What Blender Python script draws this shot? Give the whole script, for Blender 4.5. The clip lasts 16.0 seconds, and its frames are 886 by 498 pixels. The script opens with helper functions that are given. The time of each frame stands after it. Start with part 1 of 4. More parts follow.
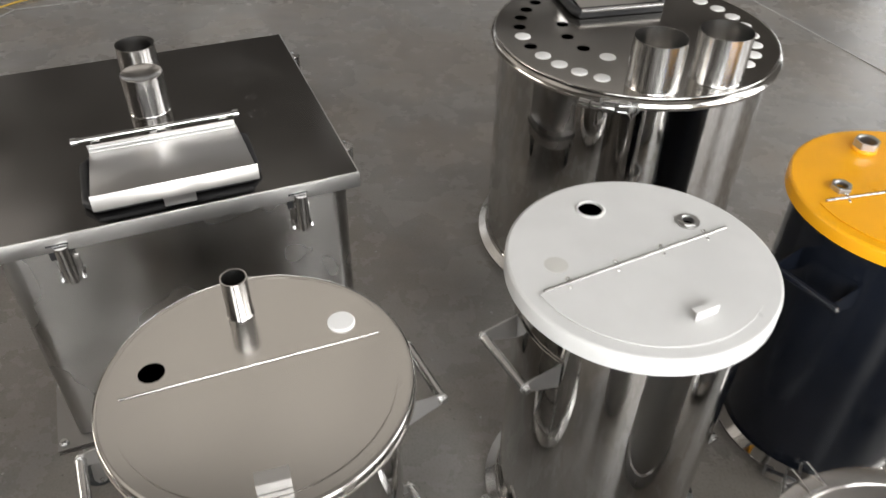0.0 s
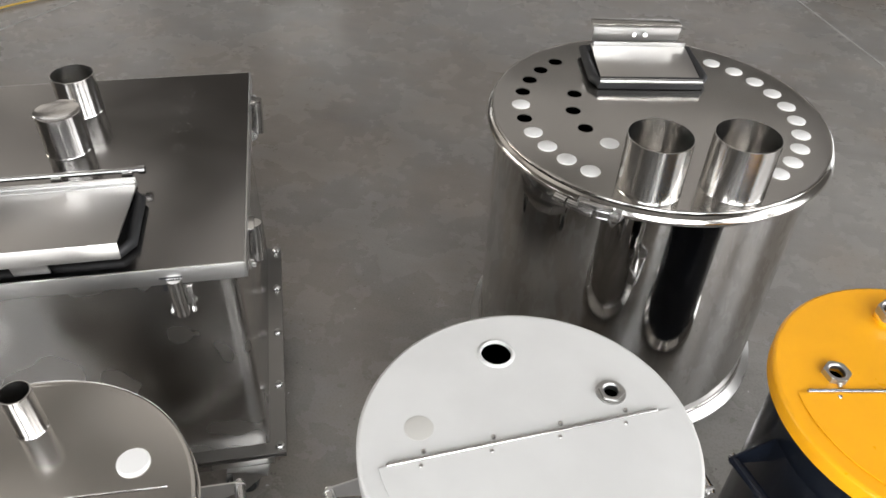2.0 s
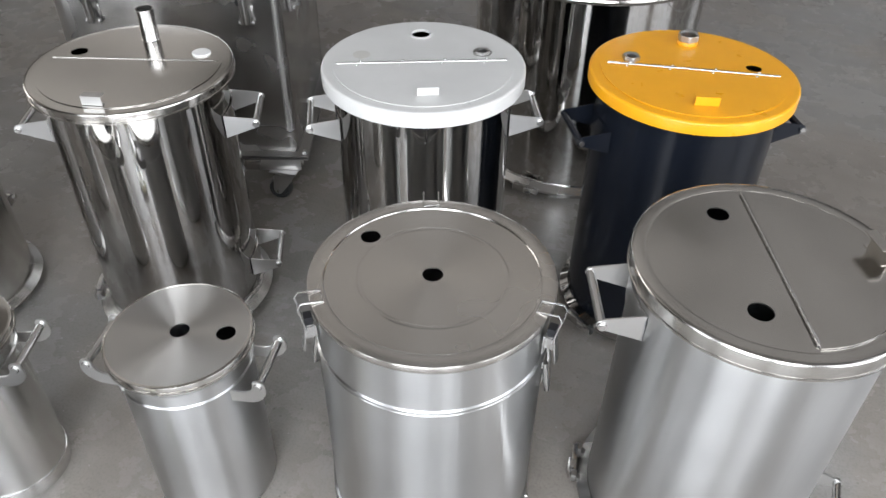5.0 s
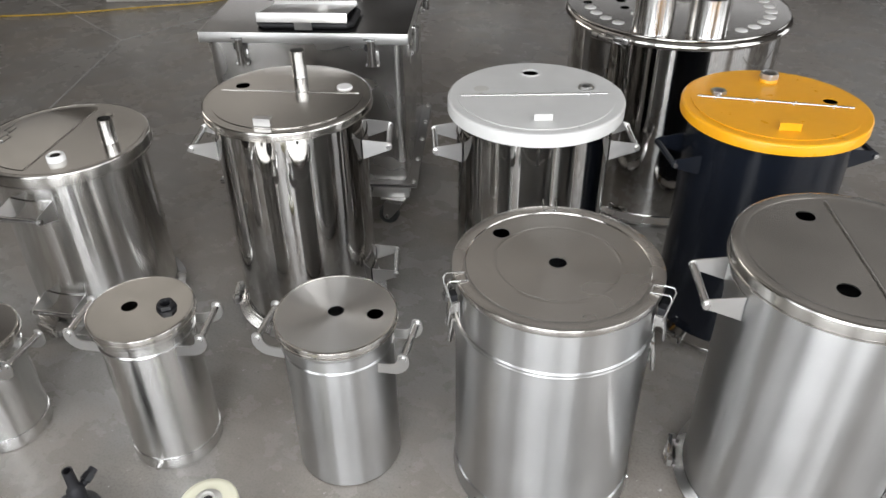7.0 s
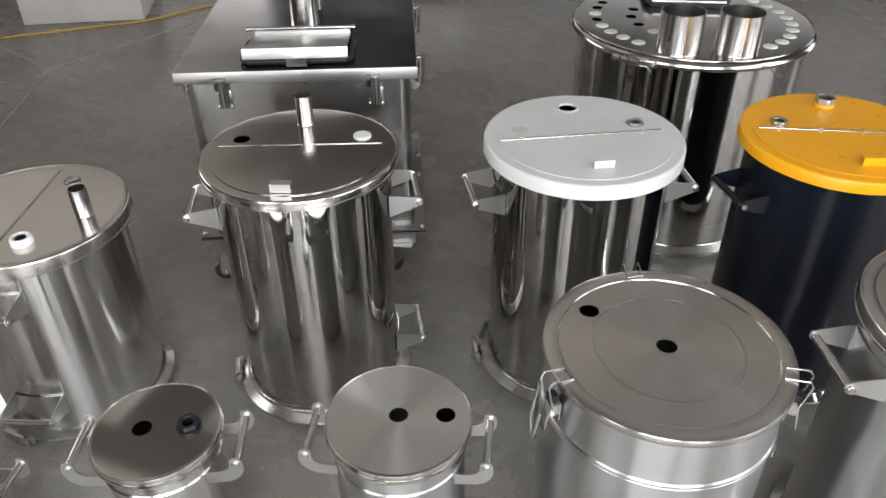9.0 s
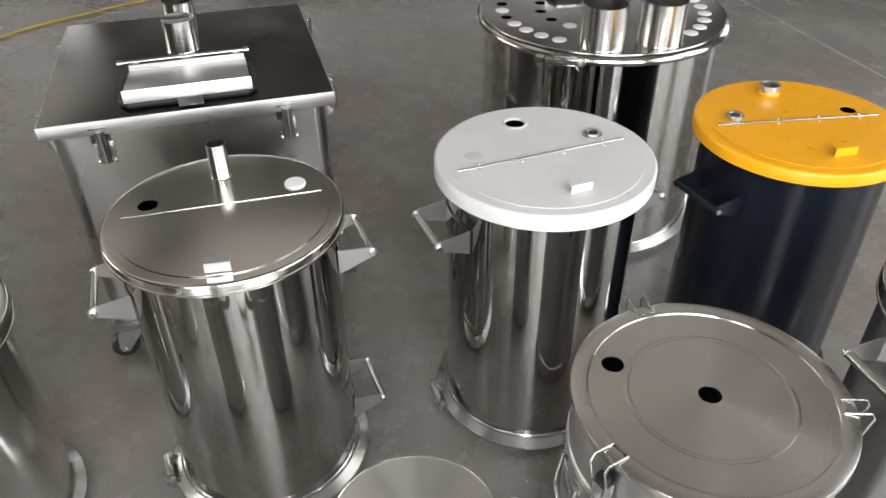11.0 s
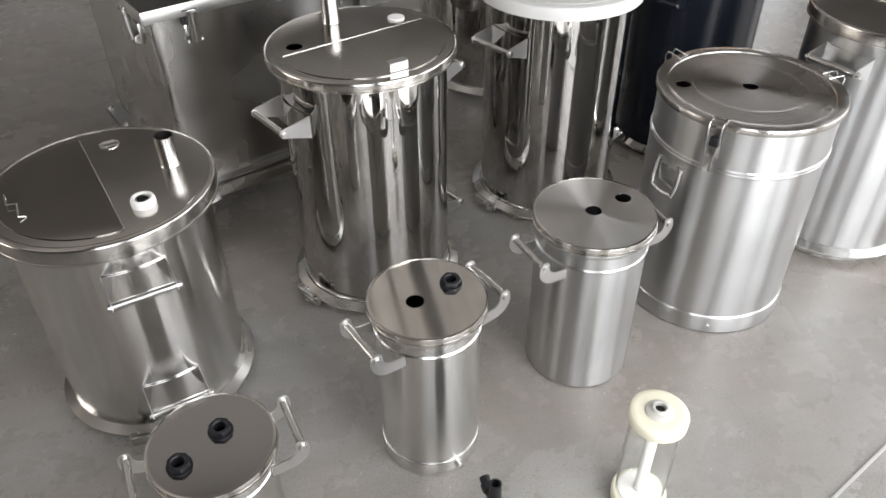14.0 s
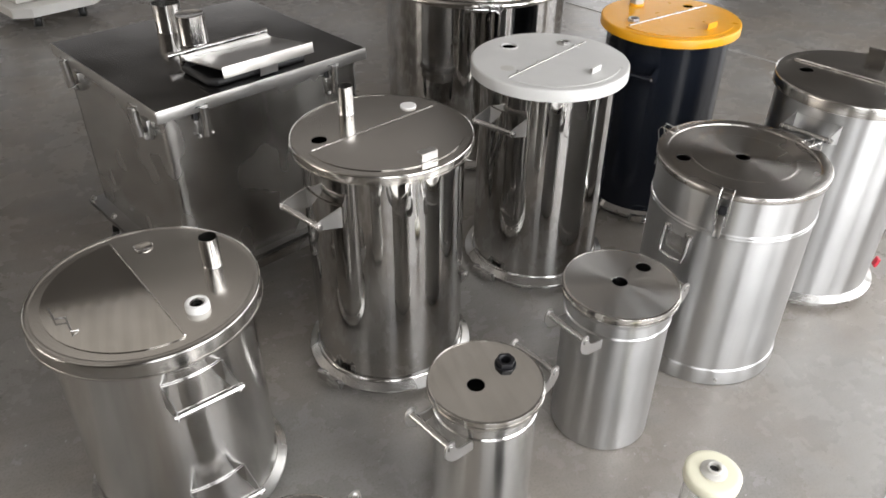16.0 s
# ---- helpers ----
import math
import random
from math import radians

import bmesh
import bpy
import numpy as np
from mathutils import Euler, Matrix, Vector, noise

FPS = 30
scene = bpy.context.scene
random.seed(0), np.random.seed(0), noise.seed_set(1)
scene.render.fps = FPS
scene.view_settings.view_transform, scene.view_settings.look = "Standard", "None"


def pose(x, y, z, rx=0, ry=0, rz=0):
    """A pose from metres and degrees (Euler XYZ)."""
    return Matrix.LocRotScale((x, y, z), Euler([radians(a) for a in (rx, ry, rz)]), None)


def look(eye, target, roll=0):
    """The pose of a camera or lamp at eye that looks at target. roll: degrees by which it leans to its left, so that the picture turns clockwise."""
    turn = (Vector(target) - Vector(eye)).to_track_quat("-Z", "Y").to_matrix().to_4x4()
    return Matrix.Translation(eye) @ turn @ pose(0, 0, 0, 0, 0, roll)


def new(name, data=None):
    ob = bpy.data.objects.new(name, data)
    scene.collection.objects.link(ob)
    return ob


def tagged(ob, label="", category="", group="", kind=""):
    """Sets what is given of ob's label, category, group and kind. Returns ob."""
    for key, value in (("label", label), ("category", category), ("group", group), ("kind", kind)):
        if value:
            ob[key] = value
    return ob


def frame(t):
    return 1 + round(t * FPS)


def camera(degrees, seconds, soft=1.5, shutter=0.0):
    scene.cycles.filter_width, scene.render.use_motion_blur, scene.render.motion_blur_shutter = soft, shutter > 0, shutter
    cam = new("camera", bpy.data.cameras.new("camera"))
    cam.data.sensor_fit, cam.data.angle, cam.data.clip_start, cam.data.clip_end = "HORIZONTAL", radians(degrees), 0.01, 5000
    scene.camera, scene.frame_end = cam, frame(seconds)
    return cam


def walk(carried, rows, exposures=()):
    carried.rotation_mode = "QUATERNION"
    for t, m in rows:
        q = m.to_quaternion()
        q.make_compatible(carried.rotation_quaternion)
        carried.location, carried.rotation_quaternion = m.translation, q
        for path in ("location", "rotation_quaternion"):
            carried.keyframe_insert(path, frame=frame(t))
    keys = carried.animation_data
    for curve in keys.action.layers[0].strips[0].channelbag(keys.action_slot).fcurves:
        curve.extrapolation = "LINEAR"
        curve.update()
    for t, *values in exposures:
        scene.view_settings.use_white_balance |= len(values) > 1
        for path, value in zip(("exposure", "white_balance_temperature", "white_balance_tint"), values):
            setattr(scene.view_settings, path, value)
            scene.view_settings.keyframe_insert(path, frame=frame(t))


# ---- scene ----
cam = camera(60.6, 16.0, shutter=0.3)
PATH = [
    (0, (0.024, 0.013, 1.392), (0.013, 1.548, 0.11), 1.2),
    (0.5, (-0.004, 0.134, 1.4), (-0.088, 1.671, 0.124), 2.5),
    (1, (0.089, 0.231, 1.404), (-0.094, 1.758, 0.125), 2.8),
    (1.5, (0.255, 0.325, 1.418), (-0.001, 1.835, 0.133), 2.8),
    (2, (0.33, 0.342, 1.409), (0.015, 1.829, 0.109), 2.2),
    (2.5, (0.383, 0.263, 1.4), (0.032, 1.726, 0.082), 1.4),
    (3, (0.452, 0.078, 1.367), (0.063, 1.514, 0.03), 0.7),
    (3.5, (0.577, -0.084, 1.349), (0.123, 1.326, 0.006), -0.0),
    (4, (0.755, -0.188, 1.328), (0.254, 1.209, -0.013), 0.2),
    (4.2, (0.794, -0.241, 1.329), (0.282, 1.161, -0.002), 0.6),
    (6.3, (1.073, -0.595, 1.369), (0.321, 0.828, 0.182), -0.2),
    (6.5, (1.023, -0.629, 1.374), (0.263, 0.801, 0.201), -0.3),
    (7, (0.915, -0.695, 1.374), (0.153, 0.755, 0.227), -0.7),
    (7.5, (0.857, -0.695, 1.371), (0.113, 0.772, 0.233), -0.9),
    (8, (0.78, -0.629, 1.365), (0.07, 0.853, 0.226), -1.0),
    (8.5, (0.671, -0.54, 1.362), (0.008, 0.958, 0.216), -1.0),
    (9, (0.563, -0.55, 1.37), (-0.019, 0.974, 0.212), -0.5),
    (9.5, (0.456, -0.548, 1.366), (-0.056, 0.99, 0.194), -0.2),
    (10, (0.413, -0.425, 1.353), (-0.038, 1.129, 0.177), -0.2),
    (10.2, (0.405, -0.368, 1.353), (-0.012, 1.193, 0.175), -0.3),
    (12.3, (0.037, -0.479, 1.34), (0.154, 1.115, 0.138), -0.5),
    (12.5, (-0.006, -0.535, 1.346), (0.143, 1.053, 0.139), -0.5),
    (13, (-0.203, -0.658, 1.329), (0.026, 0.918, 0.119), -0.2),
    (13.5, (-0.335, -0.78, 1.313), (-0.05, 0.779, 0.093), -0.4),
    (14, (-0.389, -0.887, 1.293), (-0.047, 0.634, 0.041), -0.5),
    (14.5, (-0.514, -0.888, 1.299), (-0.096, 0.602, 0.032), -0.3),
    (15, (-0.633, -0.842, 1.313), (-0.144, 0.639, 0.06), 0.1),
    (15.5, (-0.651, -0.831, 1.346), (-0.107, 0.668, 0.139), 0.3),
    (16, (-0.628, -0.818, 1.375), (-0.049, 0.716, 0.229), 0.6),
]
# the filming camera's own drift of brightness and white balance
EXPOSURE = [(0.0, 0.44, 6720, 11), (1.0, 0.6, 6660, 11), (2.5, 0.61, 6480, 11), (3.5, 0.50, 6230, 11), (4.2, 0.34, 6220, 11), (6.3, 0.01, 6450, 11), (8.5, -0.03, 6510, 11), (10.2, 0.2, 6600, 11), (12.3, 0.4, 6580, 11), (13.0, 0.36, 6660, 12), (14.0, 0.22, 6560, 12), (16.0, 0.08, 6680, 12)]
walk(cam, [(t, look(eye, target, roll)) for t, eye, target, roll in PATH], EXPOSURE)


# ---- light ----
world = bpy.data.worlds.new("sky")
scene.world = world
world.use_nodes = True
wn = world.node_tree.nodes
sky = wn.new("ShaderNodeTexSky")
sky.sky_type, sky.sun_disc = "NISHITA", False
sky.sun_elevation, sky.sun_rotation = radians(38), radians(110)
world.node_tree.links.new(sky.outputs[0], wn["Background"].inputs[0])
wn["Background"].inputs[1].default_value = 0.03


def area_lamp(name, place, target, sx, sy, watts, colour):
    data = bpy.data.lights.new(name, "AREA")
    data.shape, data.size, data.size_y, data.energy, data.color = "RECTANGLE", sx, sy, watts, colour
    ob = new(name, data)
    ob.matrix_world = look(place, target)
    return ob


# daylight through the doorways behind and beside the camera, and above the roof light
SOUTH_DOORS = ((-1.0, -0.12, 38), (0.33, 1.62, 74), (1.85, 2.99, 74))
# the third east opening is unseen, added to lift the back right floor
EAST_DOORS = ((-1.7, 0.5, 4.2, 10.5), (0.9, 2.3, 4.2, 10.5), (5.0, 7.6, 2.4, 6.3))
for a, b, per_metre in SOUTH_DOORS:
    area_lamp("daylight_south", ((a + b) / 2, -1.82, 1.62), ((a + b) / 2, 3.0, 0.55), b - a - 0.04, 3.15, 0.98 * per_metre * (b - a), (0.945, 0.975, 1.0))
for a, b, high, per_metre in EAST_DOORS:
    area_lamp("daylight_and_fill_east", (4.22, (a + b) / 2, high / 2), (0.0, (a + b) / 2, high / 2), b - a - 0.04, high - 0.1, per_metre * high * (b - a), (0.965, 0.985, 1.0))
# unseen high north openings, added to brighten the back floor
for a, b, low, high, watts in ((-8.5, 3.5, 3.2, 4.4, 32), (-13.8, -9.0, 4.3, 5.7, 34)):
    area_lamp("fill_north", ((a + b) / 2, 13.95, (low + high) / 2), ((a + b) / 2, 0.0, (low + high) / 2), b - a - 0.05, high - low - 0.05, watts, (1.0, 0.975, 0.945))
# west opening is made up as fill for the left floor
area_lamp("fill_west", (-13.95, 1.5, 2.4), (0.0, 1.5, 2.4), 5.9, 3.1, 330, (1.0, 0.945, 0.87))
# first entry is an unseen roof light, added to brighten the left floor
ROOF_LIGHTS = ((-7.0, -2.2, -1.2, 3.2, 9.0), (-13.0, -5.0, 3.6, 8.2, 9.4), (-4.2, 0.9, 3.9, 8.2, 8.4), (1.05, 4.1, 3.9, 9.5, 7.5), (-13.5, -8.0, 8.8, 12.8, 9.5), (-2.0, 4.1, 9.8, 12.2, 3.2))
for a, b, c, d, per_metre in ROOF_LIGHTS:
    area_lamp("daylight_and_fill_roof", ((a + b) / 2, (c + d) / 2, 6.6), ((a + b) / 2, (c + d) / 2, 0), b - a, d - c, per_metre * (b - a), (1.0, 0.958, 0.895))


# ---- materials ----
def shader(name):
    m = bpy.data.materials.new(name)
    m.use_nodes = True
    return m, m.node_tree.nodes, m.node_tree.links, m.node_tree.nodes["Principled BSDF"]


def noise_node(n, l, scale, detail=4.0, stretch=(1, 1, 1), rough=0.55):
    co, mp, tx = n.new("ShaderNodeTexCoord"), n.new("ShaderNodeMapping"), n.new("ShaderNodeTexNoise")
    mp.inputs["Scale"].default_value = stretch
    tx.inputs["Scale"].default_value, tx.inputs["Detail"].default_value, tx.inputs["Roughness"].default_value = scale, detail, rough
    l.new(co.outputs["Object"], mp.inputs["Vector"])
    l.new(mp.outputs[0], tx.inputs["Vector"])
    return tx.outputs["Fac"]


def ramp(n, l, fac, stops):
    r = n.new("ShaderNodeValToRGB")
    while len(r.color_ramp.elements) < len(stops):
        r.color_ramp.elements.new(0.5)
    for e, (p, c) in zip(r.color_ramp.elements, stops):
        e.position, e.color = p, (c if len(c) == 4 else (*c, 1))
    r.color_ramp.interpolation = "EASE"
    l.new(fac, r.inputs["Fac"])
    return r.outputs["Color"]


def to_range(n, l, fac, lo, hi, a=0.22, b=0.78):
    r = n.new("ShaderNodeMapRange")
    r.interpolation_type = "SMOOTHSTEP"
    for key, val in (("From Min", a), ("From Max", b), ("To Min", lo), ("To Max", hi)):
        r.inputs[key].default_value = val
    l.new(fac, r.inputs["Value"])
    return r.outputs["Result"]


def bump(n, l, fac, p, strength, distance, into=None):
    b = n.new("ShaderNodeBump")
    b.inputs["Strength"].default_value, b.inputs["Distance"].default_value = strength, distance
    l.new(fac, b.inputs["Height"])
    if into:
        l.new(into, b.inputs["Normal"])
    l.new(b.outputs[0], p.inputs["Normal"])
    return b.outputs[0]


def steel(name, tone, rough, spread=0.03, brushed=0.0, grain=(1, 1, 1), grain_bump=0.0, dents=0.0, stain=0.06, ripple=0.0):
    """Stainless steel: smudged gloss, fine grinding marks along the turn of the sheet, faint dents."""
    m, n, l, p = shader(name)
    p.inputs["Metallic"].default_value = 1.0
    big = noise_node(n, l, 5.0, 2.0)
    lo = tuple(max(0, c * (1 - stain)) for c in tone)
    colour = ramp(n, l, big, [(0.22, lo), (0.78, tone)])
    l.new(colour, p.inputs["Base Color"])
    l.new(to_range(n, l, big, rough - spread, rough + spread), p.inputs["Roughness"])
    if brushed:
        t = n.new("ShaderNodeTangent")
        t.direction_type, t.axis = "RADIAL", "Z"
        l.new(t.outputs[0], p.inputs["Tangent"])
        p.inputs["Anisotropic"].default_value, p.inputs["Anisotropic Rotation"].default_value = brushed, 0.25
    nrm = None
    if dents:
        nrm = bump(n, l, noise_node(n, l, 3.2, 0.5), p, dents, 0.01)
    if ripple:
        nrm = bump(n, l, noise_node(n, l, 26.0, 2.5, (1, 1, 0.02)), p, ripple, 0.01, nrm)
    if grain_bump:
        bump(n, l, noise_node(n, l, 110.0, 3.0, grain), p, grain_bump, 0.0006, nrm)
    return m


def paint(name, tone, rough, speck=0.08, peel=0.05):
    m, n, l, p = shader(name)
    big = noise_node(n, l, 7.0, 5.0)
    l.new(ramp(n, l, big, [(0.3, tuple(c * (1 - speck) for c in tone)), (0.7, tone)]), p.inputs["Base Color"])
    l.new(to_range(n, l, noise_node(n, l, 22.0, 4.0), rough - 0.06, rough + 0.06), p.inputs["Roughness"])
    bump(n, l, noise_node(n, l, 420.0, 2.0), p, peel, 0.0008)
    return m


MIRROR = steel("polished_steel", (0.52, 0.507, 0.49), 0.055, 0.018, dents=0.035, ripple=0.02)
BRUSHED = steel("brushed_steel", (0.545, 0.545, 0.542), 0.305, 0.03, 0.85, (1, 1, 14), 0.0, dents=0.03, stain=0.08, ripple=0.12)
SEMI = steel("semi_polished_steel", (0.73, 0.72, 0.70), 0.17, 0.02, 0.85, (1, 1, 14), 0.0, dents=0.03, ripple=0.15)
CANSTEEL = steel("canister_steel", (0.66, 0.652, 0.635), 0.235, 0.03, 0.85, (1, 1, 14), 0.0, dents=0.03, ripple=0.12)
LIDSTEEL = steel("lid_steel", (0.60, 0.578, 0.545), 0.165, 0.035, 0.3, (1, 1, 1), 0.0, dents=0.03)
STREAKLID = steel("streaked_lid_steel", (0.60, 0.58, 0.55), 0.21, 0.05, 0.5, (1, 12, 1), 0.0, dents=0.04, stain=0.26)
TURNED = steel("turned_steel", (0.60, 0.588, 0.568), 0.30, 0.03, 0.92, (1, 1, 1), 0.02)
SHEET = steel("mill_sheet", (0.60, 0.588, 0.57), 0.24, 0.10, 0.0, (5, 5, 1), 0.0, stain=0.24)
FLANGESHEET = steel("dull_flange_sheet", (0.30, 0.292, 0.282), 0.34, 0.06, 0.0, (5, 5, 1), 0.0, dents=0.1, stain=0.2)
# mill sheet at half tone: dark reflections are put into the lid colour
DARKSHEET = steel("darkened_mill_sheet", (0.315, 0.306, 0.297), 0.15, 0.04, 0.0, (5, 1, 1), 0.0, dents=0.06, stain=0.12)
BRIGHT = steel("bright_fittings", (0.62, 0.612, 0.60), 0.20, 0.05, 0.0, (1, 1, 1), 0.03)
CUTSHEET = steel("bright_cut_sheet", (0.62, 0.612, 0.60), 0.33, 0.06, 0.0, (1, 1, 1), 0.03, dents=0.05)
PIPESTEEL = steel("polished_pipe_steel", (0.63, 0.615, 0.595), 0.19, 0.03, 0.6, (1, 1, 14))
HATCHSTEEL = steel("satin_hatch_sheet", (0.50, 0.485, 0.465), 0.31, 0.04, 0.3, (1, 9, 1), 0.02, dents=0.03)
MIRRORLID = steel("bright_rolled_lid", (0.61, 0.588, 0.55), 0.06, 0.02, 0.0, (1, 1, 1), 0.0, dents=0.03)
SATIN = steel("satin_flange", (0.60, 0.590, 0.572), 0.26, 0.06, 0.0, (1, 1, 1), 0.03)
DRUMLID = steel("drum_lid_steel", (0.565, 0.54, 0.51), 0.26, 0.03, 0.85, (1, 1, 1), 0.0, stain=0.08)
WHITEPAINT = paint("white_powder_coat", (0.585, 0.579, 0.561), 0.33)
YELLOWPAINT = paint("yellow_powder_coat", (0.80, 0.36, 0.006), 0.32)
NAVYPAINT = paint("navy_powder_coat", (0.007, 0.009, 0.014), 0.20)
NAVYPAINT.node_tree.nodes["Principled BSDF"].inputs["Specular IOR Level"].default_value = 0.36
CAPWHITE = paint("white_plastic_cap", (0.76, 0.75, 0.73), 0.45)
RUBBER = paint("black_rubber", (0.012, 0.012, 0.013), 0.55)
BLACKPLASTIC = paint("black_plastic", (0.012, 0.012, 0.014), 0.42)
BLACKPLASTIC.node_tree.nodes["Principled BSDF"].inputs["Specular IOR Level"].default_value = 0.3
CREAM = paint("cream_nylon", (0.74, 0.715, 0.56), 0.45)
CASTER = paint("grey_caster_tyre", (0.035, 0.037, 0.037), 0.45)
CARTWHITE = paint("white_cart_paint", (0.74, 0.73, 0.70), 0.4)
CABLE = paint("yellow_cable", (0.62, 0.40, 0.05), 0.5)
TUBEWHITE = paint("white_tube", (0.72, 0.70, 0.67), 0.5)
BLUETUBE = paint("blue_hose", (0.02, 0.10, 0.55), 0.35)
REDTAG = paint("red_plastic", (0.5, 0.03, 0.05), 0.4)
ZINC = steel("zinc_plating", (0.48, 0.474, 0.462), 0.36, 0.06, 0.0, (1, 1, 1), 0.05)
GREYDISC = paint("grey_sealed_port", (0.50, 0.485, 0.45), 0.45)


def clear_plastic():
    m, n, l, p = shader("clear_acrylic")
    p.inputs["Base Color"].default_value = (0.97, 0.98, 0.97, 1)
    p.inputs["Transmission Weight"].default_value, p.inputs["IOR"].default_value = 1.0, 1.25
    l.new(to_range(n, l, noise_node(n, l, 14.0, 4.0), 0.02, 0.12), p.inputs["Roughness"])
    return m


ACRYLIC = clear_plastic()


def concrete():
    """Power-floated grey concrete: cloudy patches, trowel marks, dust specks and pits, slight sheen."""
    m, n, l, p = shader("power_floated_concrete")
    cloud, patch, grit = noise_node(n, l, 0.9, 7.0, rough=0.62), noise_node(n, l, 5.0, 7.0, rough=0.65), noise_node(n, l, 180.0, 3.0)
    trowel = noise_node(n, l, 3.0, 5.0, (1, 7, 1), 0.6)
    base = ramp(n, l, cloud, [(0.30, (0.205, 0.191, 0.176)), (0.50, (0.262, 0.248, 0.231)), (0.70, (0.330, 0.315, 0.297))])

    def times(colour, by, amount):
        mx = n.new("ShaderNodeMixRGB")
        mx.blend_type, mx.inputs["Fac"].default_value = "MULTIPLY", amount
        l.new(colour, mx.inputs[1])
        l.new(by, mx.inputs[2])
        return mx.outputs[0]

    base = times(base, ramp(n, l, patch, [(0.34, (0.86, 0.855, 0.85)), (0.5, (0.96, 0.96, 0.96)), (0.66, (1.0, 1.0, 1.0))]), 0.8)
    base = times(base, ramp(n, l, trowel, [(0.35, (0.88, 0.875, 0.87)), (0.6, (1.0, 1.0, 1.0))]), 0.6)
    base = times(base, ramp(n, l, noise_node(n, l, 1.9, 4.0), [(0.40, (1.0, 0.962, 0.918)), (0.58, (0.985, 0.995, 1.0))]), 1.0)
    base = times(base, ramp(n, l, grit, [(0.30, (0.74, 0.73, 0.72)), (0.56, (1, 1, 1))]), 0.6)
    base = times(base, ramp(n, l, noise_node(n, l, 38.0, 5.0, rough=0.7), [(0.30, (0.95, 0.947, 0.945)), (0.60, (1, 1, 1))]), 0.7)
    # small dark pits, gathered in patches
    co, cells = n.new("ShaderNodeTexCoord"), n.new("ShaderNodeTexVoronoi")
    cells.inputs["Scale"].default_value = 42.0
    l.new(co.outputs["Object"], cells.inputs["Vector"])
    dot = n.new("ShaderNodeMixRGB")
    dot.inputs[1].default_value = (1, 1, 1, 1)
    l.new(ramp(n, l, cells.outputs["Distance"], [(0.08, (0.5, 0.48, 0.46)), (0.15, (1, 1, 1))]), dot.inputs[2])
    l.new(ramp(n, l, noise_node(n, l, 7.0, 3.0), [(0.48, (0, 0, 0)), (0.66, (1, 1, 1))]), dot.inputs["Fac"])
    base = times(base, dot.outputs[0], 0.85)
    dust = n.new("ShaderNodeMixRGB")
    l.new(base, dust.inputs[1])
    dust.inputs[2].default_value = (0.62, 0.61, 0.59, 1)
    l.new(ramp(n, l, noise_node(n, l, 60.0, 2.0), [(0.73, (0, 0, 0)), (0.77, (0.8, 0.8, 0.8))]), dust.inputs["Fac"])
    l.new(dust.outputs[0], p.inputs["Base Color"])
    l.new(to_range(n, l, patch, 0.23, 0.31), p.inputs["Roughness"])
    p.inputs["Specular IOR Level"].default_value = 0.5
    bump(n, l, grit, p, 0.06, 0.001)
    return m


def plain_wall(name, tone, scale):
    m, n, l, p = shader(name)
    l.new(ramp(n, l, noise_node(n, l, scale, 5.0), [(0.3, tuple(c * 0.85 for c in tone)), (0.7, tone)]), p.inputs["Base Color"])
    p.inputs["Roughness"].default_value = 0.8
    return m


def translucent_sheet():
    m, n, l, p = shader("translucent_roof_sheet")
    t = n.new("ShaderNodeBsdfTranslucent")
    l.new(ramp(n, l, noise_node(n, l, 3.0, 4.0), [(0.3, (0.74, 0.71, 0.66)), (0.7, (0.86, 0.83, 0.78))]), t.inputs["Color"])
    l.new(t.outputs[0], n["Material Output"].inputs["Surface"])
    return m


CONCRETE = concrete()
ROOFLIGHT = translucent_sheet()
WALLPAINT = plain_wall("hall_wall_paint", (0.145, 0.136, 0.127), 1.2)
ROOFSHEET = plain_wall("roof_sheet", (0.33, 0.314, 0.298), 0.8)
JOINT = plain_wall("joint_filler", (0.42, 0.41, 0.395), 9.0)
PLASTER = plain_wall("plaster_block", (0.70, 0.67, 0.62), 6.0)


# ---- mesh tools ----
def add_lathe(bm, prof, n=96, at=(0, 0, 0), close=False):
    rings = []
    for r, z in prof:
        if r < 1e-6:
            rings.append([bm.verts.new((at[0], at[1], at[2] + z))])
        else:
            rings.append([bm.verts.new((at[0] + r * math.cos(2 * math.pi * i / n), at[1] + r * math.sin(2 * math.pi * i / n), at[2] + z)) for i in range(n)])
    pairs = list(zip(rings, rings[1:])) + ([(rings[-1], rings[0])] if close else [])
    for a, b in pairs:
        for i in range(n):
            j = (i + 1) % n
            if len(a) == 1 and len(b) == 1:
                continue
            if len(a) == 1:
                bm.faces.new((a[0], b[i], b[j]))
            elif len(b) == 1:
                bm.faces.new((a[i], b[0], a[j]))
            else:
                bm.faces.new((a[i], b[i], b[j], a[j]))


